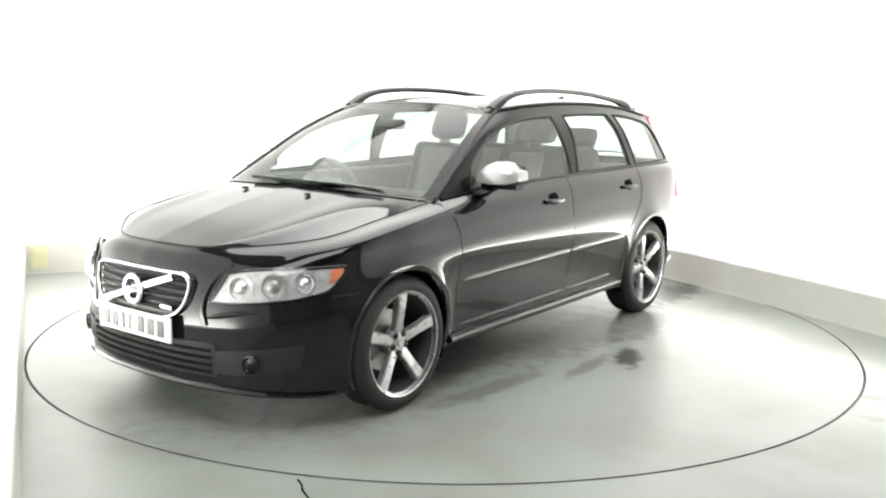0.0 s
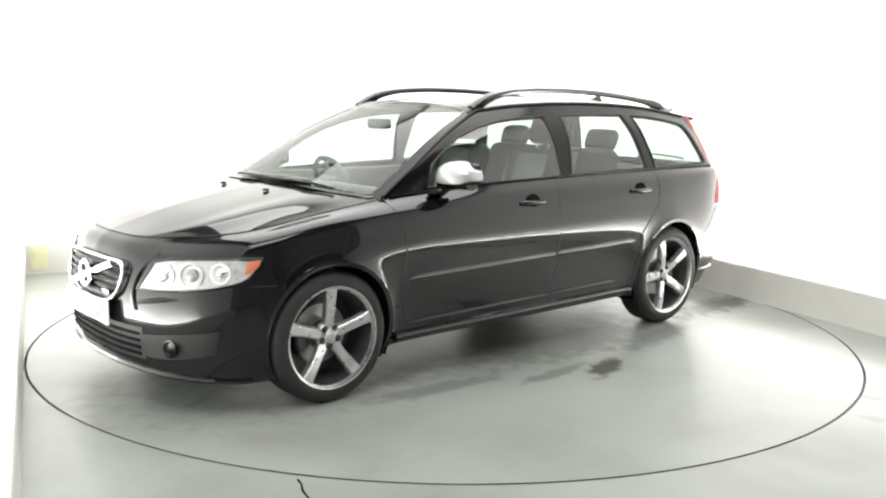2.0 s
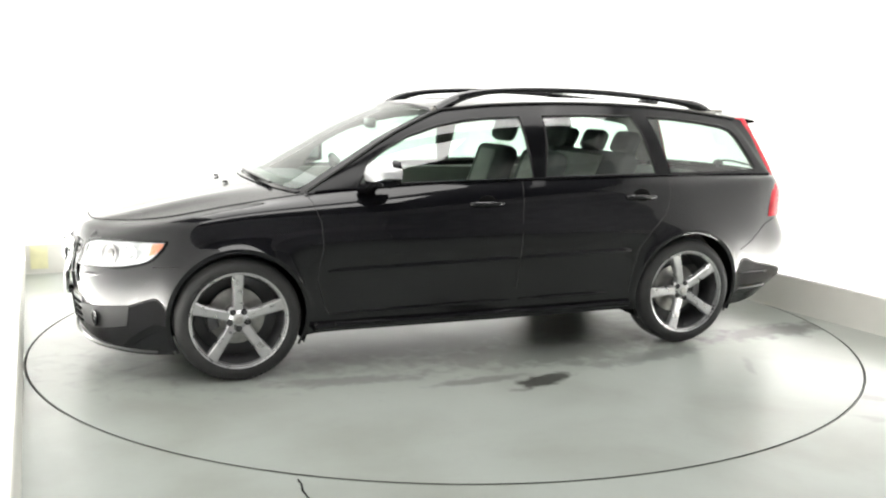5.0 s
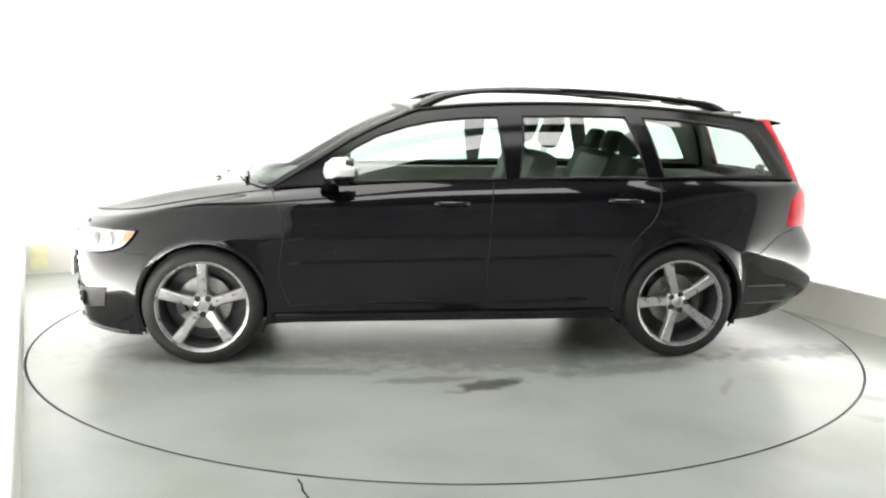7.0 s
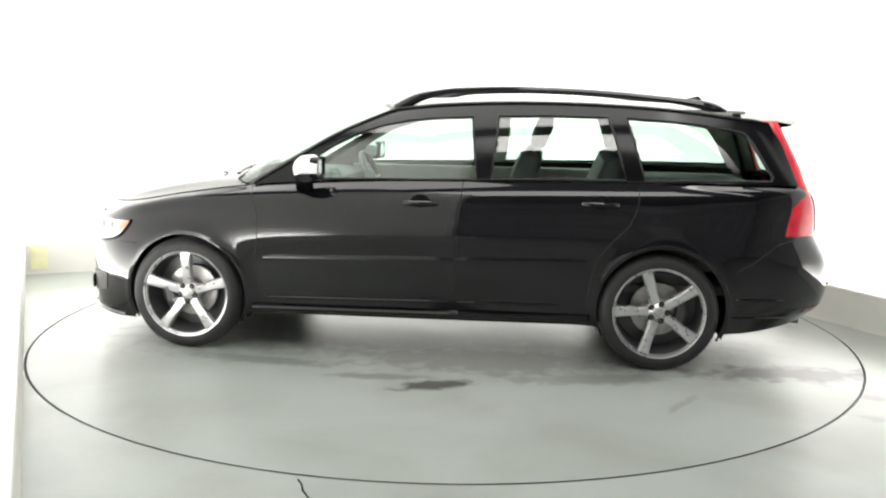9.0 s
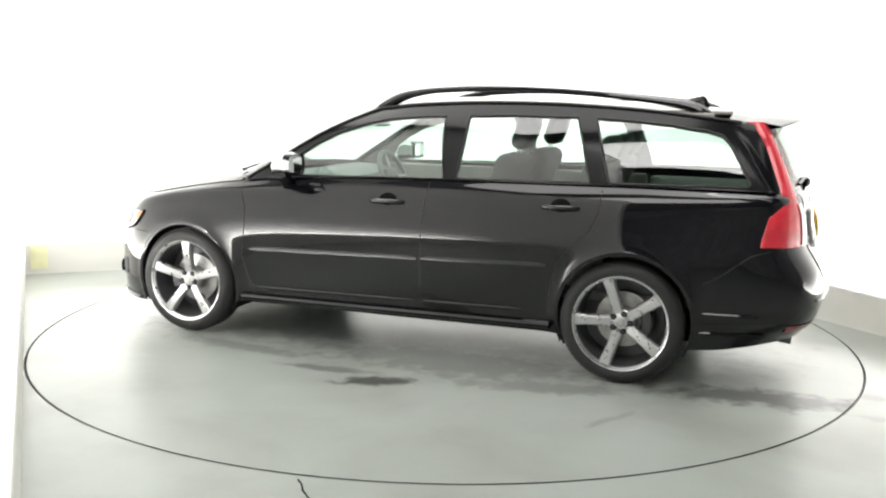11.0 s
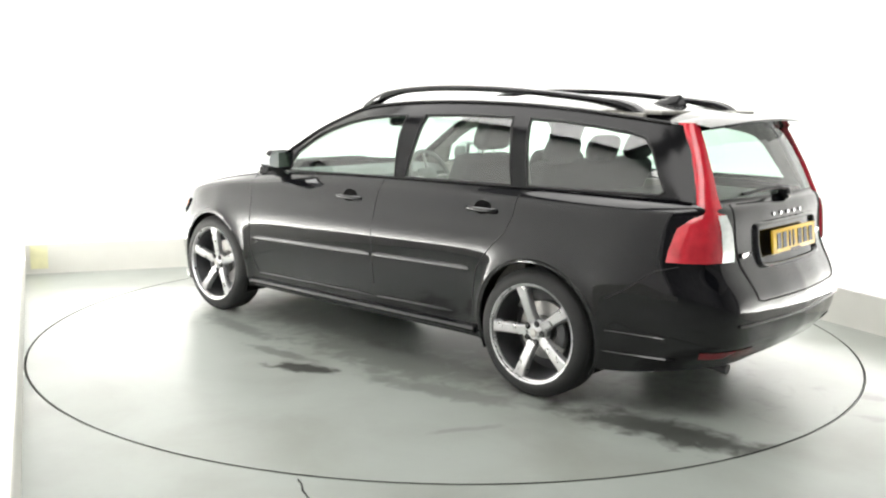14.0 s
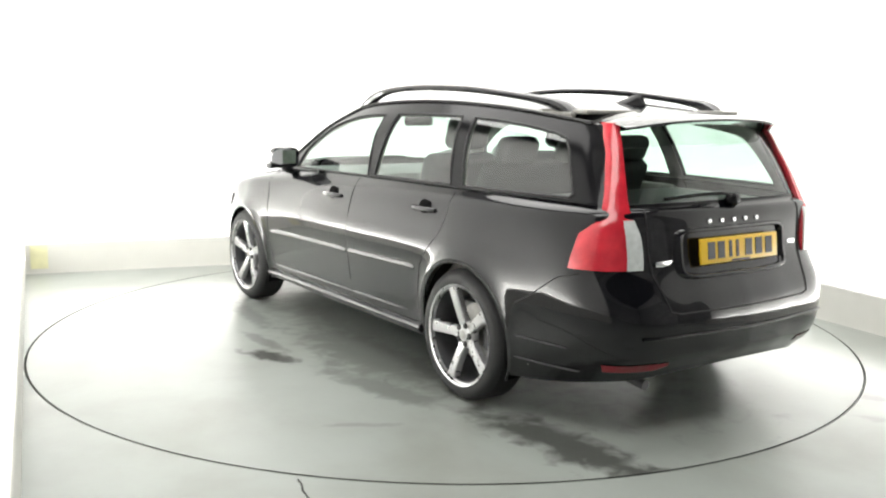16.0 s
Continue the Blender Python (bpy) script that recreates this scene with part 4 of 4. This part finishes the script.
    part("mirror_glass", bm, MIRRORGLASS, mir, "mirror glass")
    # roof rails
    pts = [(.165, .537, 1.372), (.10, .537, 1.408), (.03, .537, 1.440), (-.10, .537, 1.470), (-.30, .537, 1.487), (-.60, .537, 1.492), (-.90, .533, 1.484), (-1.25, .522, 1.458), (-1.45, .512, 1.436), (-1.56, .507, 1.418), (-1.62, .503, 1.398), (-1.68, .500, 1.362)]
    ln = smooth_line(pts, 60)
    sc = [1 + .7 * math.exp(-((i - 2) / 5) ** 2) + .7 * math.exp(-((57 - i) / 5) ** 2) for i in range(60)]
    part("roof_rail", tube([(p[0], sy * p[1], p[2] + .003) for p in ln], .022, .018, 10, scale=sc), PAINT, car, "black arched roof rail")
    # wipers, washer jets
    part("windscreen_wiper", tube(smooth_line([(1.10, sy * .10 + .45, .985), (1.125, sy * .10 + .25, 1.0), (1.14, sy * .10 + .0, 1.005), (1.13, sy * .10 - .25, 1.003)], 14), .012, .008, 6), TRIM, car)
    part("washer_jet", box_bm((.03, .022, .012), (1.295, sy * .228, .962), .004), TRIM, PART["bonnet"])

# cowl panel
rows = []
for y in np.linspace(-.72, .72, 30):
    q = np.array([np.interp(abs(y), COWL[:, 1], COWL[:, k]) for k in (0, 2)])
    rows.append([(q[0] + .012, y, q[1] + .004), (q[0] - .05, y, q[1] + .016), (q[0] - .12, y, q[1] + .03)])
strip("cowl_panel", rows, TRIM, car, "black plastic cowl at the windscreen foot")

# ---- nose: grille, number plate, intake ----
FB = PART["front_bumper"]


def nose(y, z, push):
    q = on_body(z, y=y)
    return Vector((q[0] + push, y, z))


G = [(-.335, .672), (-.20, .686), (0, .690), (.20, .686), (.335, .672), (.330, .62), (.285, .520), (.24, .497), (.12, .488), (0, .486), (-.12, .488), (-.24, .497), (-.285, .520), (-.330, .62)]
GL = smooth_line(G + G[:1], 64)[:-1]
grille = strip("grille", [[nose(y * k, .59 + (z - .59) * k, .004) for y, z in np.vstack([GL, GL[:1]])] for k in (.98, .7, .4, .02)], INK, FB, "black slatted grille with a chrome frame")
ring = np.array([nose(y, min(z, .684), .020 + .45 * max(0, z - .655)) + Vector((0, 0, max(0, z - .684))) for y, z in GL])
for k in range(4):
    ring = (np.roll(ring, 1, axis=0) + 2 * ring + np.roll(ring, -1, axis=0)) / 4
part("grille_frame", tube(ring, .007, .010, 10, True, (1, 0, 0)), CHROME, grille, "chrome grille frame")
for z in (.525, .557, .589, .621, .653):
    hw = np.interp(z, [.497, .52, .62, .672], [.24, .28, .325, .33]) - .012
    bm = bmesh.new()
    part("grille_slat", tube([nose(y, z, .014) for y in np.linspace(-hw, hw, 16)], .008, .009, 6), TRIM, grille, "gloss black slat")
part("grille_bar", tube([nose(.235 - .47 * k / 12, .665 - .155 * k / 12, .028) for k in range(13)], .016, .006, 6, False, (1, 0, 0)), CHROME, grille, "chrome diagonal bar")
bm = revolve([(.044, .0), (.066, .0), (.070, .012), (.062, .020), (.050, .018), (.044, .008)], 36)
bmesh.ops.transform(bm, verts=bm.verts, matrix=Matrix.Translation(nose(0, .588, .020)) @ Matrix.Rotation(radians(-90), 4, "Z"))
ringp = part("round_badge", bm, CHROME, grille, "round chrome badge")
part("badge_strip", box_bm((.010, .085, .022), nose(0, .588, .034), .003), BLUE, ringp, "blue bar across the badge")
part("small_badge", box_bm((.006, .075, .016), nose(.215, .535, .026), .003), CHROME, grille, "small bright badge")
# number plate with bars in place of its characters
pl = part("number_plate", box_bm((.012, .52, .111), (2.142, .0, .437), .003), PLATEWHITE, FB, "white front number plate with dark characters")
for k, y in enumerate((-.20, -.137, -.074, -.025, .055, .125, .195)):
    part("plate_bar", box_bm((.003, .044 if k not in (2, 3) else .018, .072), (2.150, y, .437)), INK, pl)
part("plate_holder", box_bm((.05, .30, .03), (2.110, 0, .375), .006), TRIM, FB)
strip("lower_intake", [[nose(y, z, .003) for z in (.245, .29, .33, .37, .395)] for y in np.linspace(-.44, .44, 24)], INK, FB, "black lower air intake")
for z in (.268, .300, .332, .364):
    part("intake_slat", tube([nose(y, z, .008) for y in np.linspace(-.42, .42, 18)], .006, .007, 6), MATT, FB)
# curved ridge from grille to intake on each side
for sy in (1, -1):
    part("nose_ridge", tube(smooth_line([nose(.47 * sy, .735, .0), nose(.405 * sy, .64, .004), nose(.385 * sy, .55, .004), nose(.40 * sy, .47, .002)], 14), .014, .010, 8, False, (1, 0, 0)), PAINT, FB)
    part("bumper_ridge", tube(smooth_line([nose(.40 * sy, .505, .001), nose(.52 * sy, .53, .002), nose(.66 * sy, .545, -.002)], 12), .012, .010, 8, False, (1, 0, 0), scale=[.3, .6, .9, 1, 1, 1, .9, .8, .6, .5, .3, .1]), PAINT, FB)

# ---- tail ----
TG = PART["tailgate"]


def rear(y, z, push):
    q = on_body(z, y=y, end="rear")
    return Vector((q[0] - push, y, z))


# plate recess: a framed shelf round the plate
LP = []
for k in range(97):
    a = 2 * math.pi * k / 96
    c, e = math.cos(a), math.sin(a)
    LP.append((.352 * math.copysign(abs(c) ** .22, c) * (1 + .02 * e), .80 + .098 * math.copysign(abs(e) ** .22, e)))
rows = []
for k, push in ((1.06, .0), (1.03, .010), (1.0, .018), (.97, .019), (.945, .012), (.93, .003)):
    rows.append([rear(y * k, .80 + (z - .80) * (k - (1 - k) * .6), push) for y, z in LP])
strip("plate_surround", rows, PAINT, TG)
pl = part("number_plate", box_bm((.012, .52, .111), (-2.234, .0, .806), .003, Matrix.Translation((-2.222, 0, .806)) @ Matrix.Rotation(radians(7), 4, "Y") @ Matrix.Translation((2.222, 0, -.806))), PLATEYELLOW, TG, "yellow rear number plate with dark characters")
tilt = Matrix.Translation((-2.222, 0, .806)) @ Matrix.Rotation(radians(7), 4, "Y") @ Matrix.Translation((2.222, 0, -.806))
for k, y in enumerate((.195, .13, .068, .022, -.055, -.125, -.195)):
    part("plate_bar", box_bm((.003, .046 if k not in (2, 3) else .018, .074), (-2.2418, y, .808), 0, tilt), INK, pl)
part("plate_bar", box_bm((.003, .12, .008), (-2.2418, 0, .757), 0, tilt), INK, pl)
for y in (.16, .08, 0, -.08, -.16):
    part("bright_letter_shape", box_bm((.005, .022, .018), rear(y, .930, .004), .003), CHROME, TG, "small bright letter shape")
part("small_badge", box_bm((.005, .105, .022), rear(.43, .765, .004), .004), CHROME, TG, "small bright badge")
part("small_badge", box_bm((.005, .055, .022), rear(-.44, .80, .004), .004), CHROME, TG, "small bright badge")
# spoiler
rows = []
for y in np.linspace(-.52, .52, 26):
    k = 1 - (abs(y) / .52) ** 4
    zz = np.interp(abs(y), RR[:, 1], RR[:, 2])
    xx = np.interp(abs(y), RR[:, 1], RR[:, 0])
    rows.append([(xx + .07, y, zz + .010), (xx - .03, y, zz + .008), (xx - .115 - .03 * k, y, zz - .008), (xx - .115 - .03 * k, y, zz - .018), (xx - .02, y, zz - .034), (xx + .05, y, zz - .03)])
strip("roof_spoiler", rows, PAINT, TG, "black roof spoiler over the rear glass")
part("rear_wiper", tube(smooth_line([(-2.165, -.02, 1.005), (-2.175, .0, 1.03), (-2.16, .10, 1.045), (-2.145, .24, 1.04), (-2.13, .38, 1.03)], 14), .008, .008, 6), TRIM, TG)
bm = bmesh.new()
bmesh.ops.create_uvsphere(bm, u_segments=16, v_segments=10, radius=1, matrix=Matrix.Translation((-2.165, -.02, 1.015)) @ Matrix.Diagonal((.03, .045, .032, 1)))
part("wiper_cap", bm, TRIM, TG)
part("exhaust_pipe", tube([(-1.95, .46, .245), (-2.08, .46, .235), (-2.15, .46, .226)], .024, .024, 16), GUNMETAL, car, "steel exhaust tip")
# roof aerial fin
rows = []
for k in range(11):
    t = k / 10
    w = .035 * math.sin(math.pi * min(.15 + .8 * t, .97)) ** .6
    h = .072 * t ** .7 * (1 if t < .85 else (1 - (t - .85) / .2))
    x = -1.44 - .19 * t
    z0 = np.interp(x, RMID[::-1, 0], RMID[::-1, 2]) - .004
    rows.append([(x, -w, z0), (x, -w * .7, z0 + h * .6), (x, 0, z0 + h), (x, w * .7, z0 + h * .6), (x, w, z0)])
strip("aerial_fin", rows, TRIM, PART["roof"], "black shark-fin aerial")

# ---- cabin ----
cabin = part("cabin_floor", box_bm((2.9, 1.42, .05), (-.55, 0, .42), .01), DARK, car, "dark cabin floor")
bm = bmesh.new()
rows = []
for y in np.linspace(-.70, .70, 16):
    rows.append([bm.verts.new(p) for p in ((1.10, y, .93), (.92, y, .965), (.72, y, .960), (.62, y, .92), (.60, y, .78), (.70, y, .55))])
for p, q in zip(rows, rows[1:]):
    for i in range(5):
        bm.faces.new((p[i], p[i + 1], q[i + 1], q[i]))
part("dashboard", bm, DARK, car, "dark dashboard")
for sy in (1, -1):
    part("door_card", box_bm((1.9, .05, .50), (-.25, sy * .735, .72), .02), BEIGE, car)
    part("boot_lining", box_bm((.78, .05, .45), (-1.62, sy * .64, .74), .02), BEIGE, car)
    part("headlining", box_bm((1.9, .04, .03), (-.75, sy * .53, 1.372), .01), BEIGE, car)
part("headlining", box_bm((1.95, 1.04, .02), (-.80, 0, 1.388), .008), BEIGE, car, "pale headlining")
part("screen_header", box_bm((.12, .80, .02), (.155, 0, 1.378), .008), BEIGE, car, "pale header above the windscreen")


def seat(x, y, rake, width, name="front_seat", wide_rest=True):
    s = part(name, box_bm((.52, width, .16), (x, y, .56), .06, segs=3), SEAT, car, "dark fabric seat with a head restraint")
    m = Matrix.Translation((x - .22, y, .58)) @ Matrix.Rotation(radians(-rake), 4, "Y")
    bm = box_bm((.13, width * .94, .60), (0, 0, .29), .055, m, segs=3)
    part("backrest", bm, SEAT, s)
    bm = box_bm((.05, width * .52, .50), (.055, 0, .29), .02, m)
    part("seat_panel", bm, BEIGE, s, "grey-beige seat centre")
    return s, m


for y in (.36, -.36):
    s, m = seat(-.20, y, 20, .50)
    part("headrest", box_bm((.10, .27, .20), (0, 0, .72), .05, m, segs=3), SEAT, s, "rounded dark head restraint")
    for dy in (-.05, .05):
        part("headrest_post", tube([m @ Vector((0, dy, .55)), m @ Vector((0, dy, .66))], .006, sides=6), STEEL, s)
s, m = seat(-.66, 0, 24, 1.22, "rear_seat")
for y in (.40, 0, -.40):
    part("headrest", box_bm((.09, .25, .15), (0, y, .66), .045, m, segs=3), SEAT, s, "rounded dark head restraint")
# steering wheel on the right-hand side
m = Matrix.Translation((.47, -.36, .90)) @ Matrix.Rotation(radians(-65), 4, "Y")
ring = [m @ Vector((.185 * math.cos(a), .185 * math.sin(a), 0)) for a in np.linspace(0, 2 * math.pi, 37)[:-1]]
sw = part("steering_wheel", tube(ring, .016, .016, 8, True, (.9, 0, .4)), DARK, car, "dark steering wheel")
part("wheel_boss", box_bm((.14, .16, .05), (0, 0, -.02), .02, m), DARK, sw)
for a in (0, 90, 180):
    part("wheel_arm", tube([m @ Vector((.05 * math.sin(radians(a)), .05 * math.cos(radians(a)), -.01)), m @ Vector((.18 * math.sin(radians(a)), .18 * math.cos(radians(a)), 0))], .014, .008, 6), STEEL, sw)
part("interior_mirror", box_bm((.03, .22, .06), (.40, 0, 1.285), .02), TRIM, car)
part("luggage_cover", box_bm((.60, 1.10, .015), (-1.62, 0, .965), .004), DARK, car, "dark luggage cover")

# ---- what moves ----
TURN = [(0.0, 233.70), (0.5, 231.75), (1.0, 228.60), (1.5, 225.05), (2.0, 221.50), (2.5, 218.0), (3.0, 214.55), (3.5, 211.10), (4.0, 207.66),
        (5.0, 200.75), (6.0, 193.85), (6.5, 190.40), (7.0, 186.95), (7.5, 183.65), (8.0, 180.55), (8.5, 177.35), (9.0, 173.90), (10.0, 166.95), (11.0, 160.0),
        (11.5, 156.48), (12.0, 152.95), (12.5, 149.45), (13.0, 145.90), (13.5, 142.42), (14.0, 138.95), (14.5, 135.5), (15.0, 132.0), (15.5, 128.5), (16.0, 124.95)]
AXIS = (0.1136, -0.0768)


def motions():
    walk(turntable, [(t, pose(RING[0], RING[1], 0, 0, 0, a)) for t, a in TURN])
    walk(car, [(t, pose(0, 0, 0, 0, 0, a) @ pose(AXIS[0], AXIS[1], 0)) for t, a in TURN])


motions()
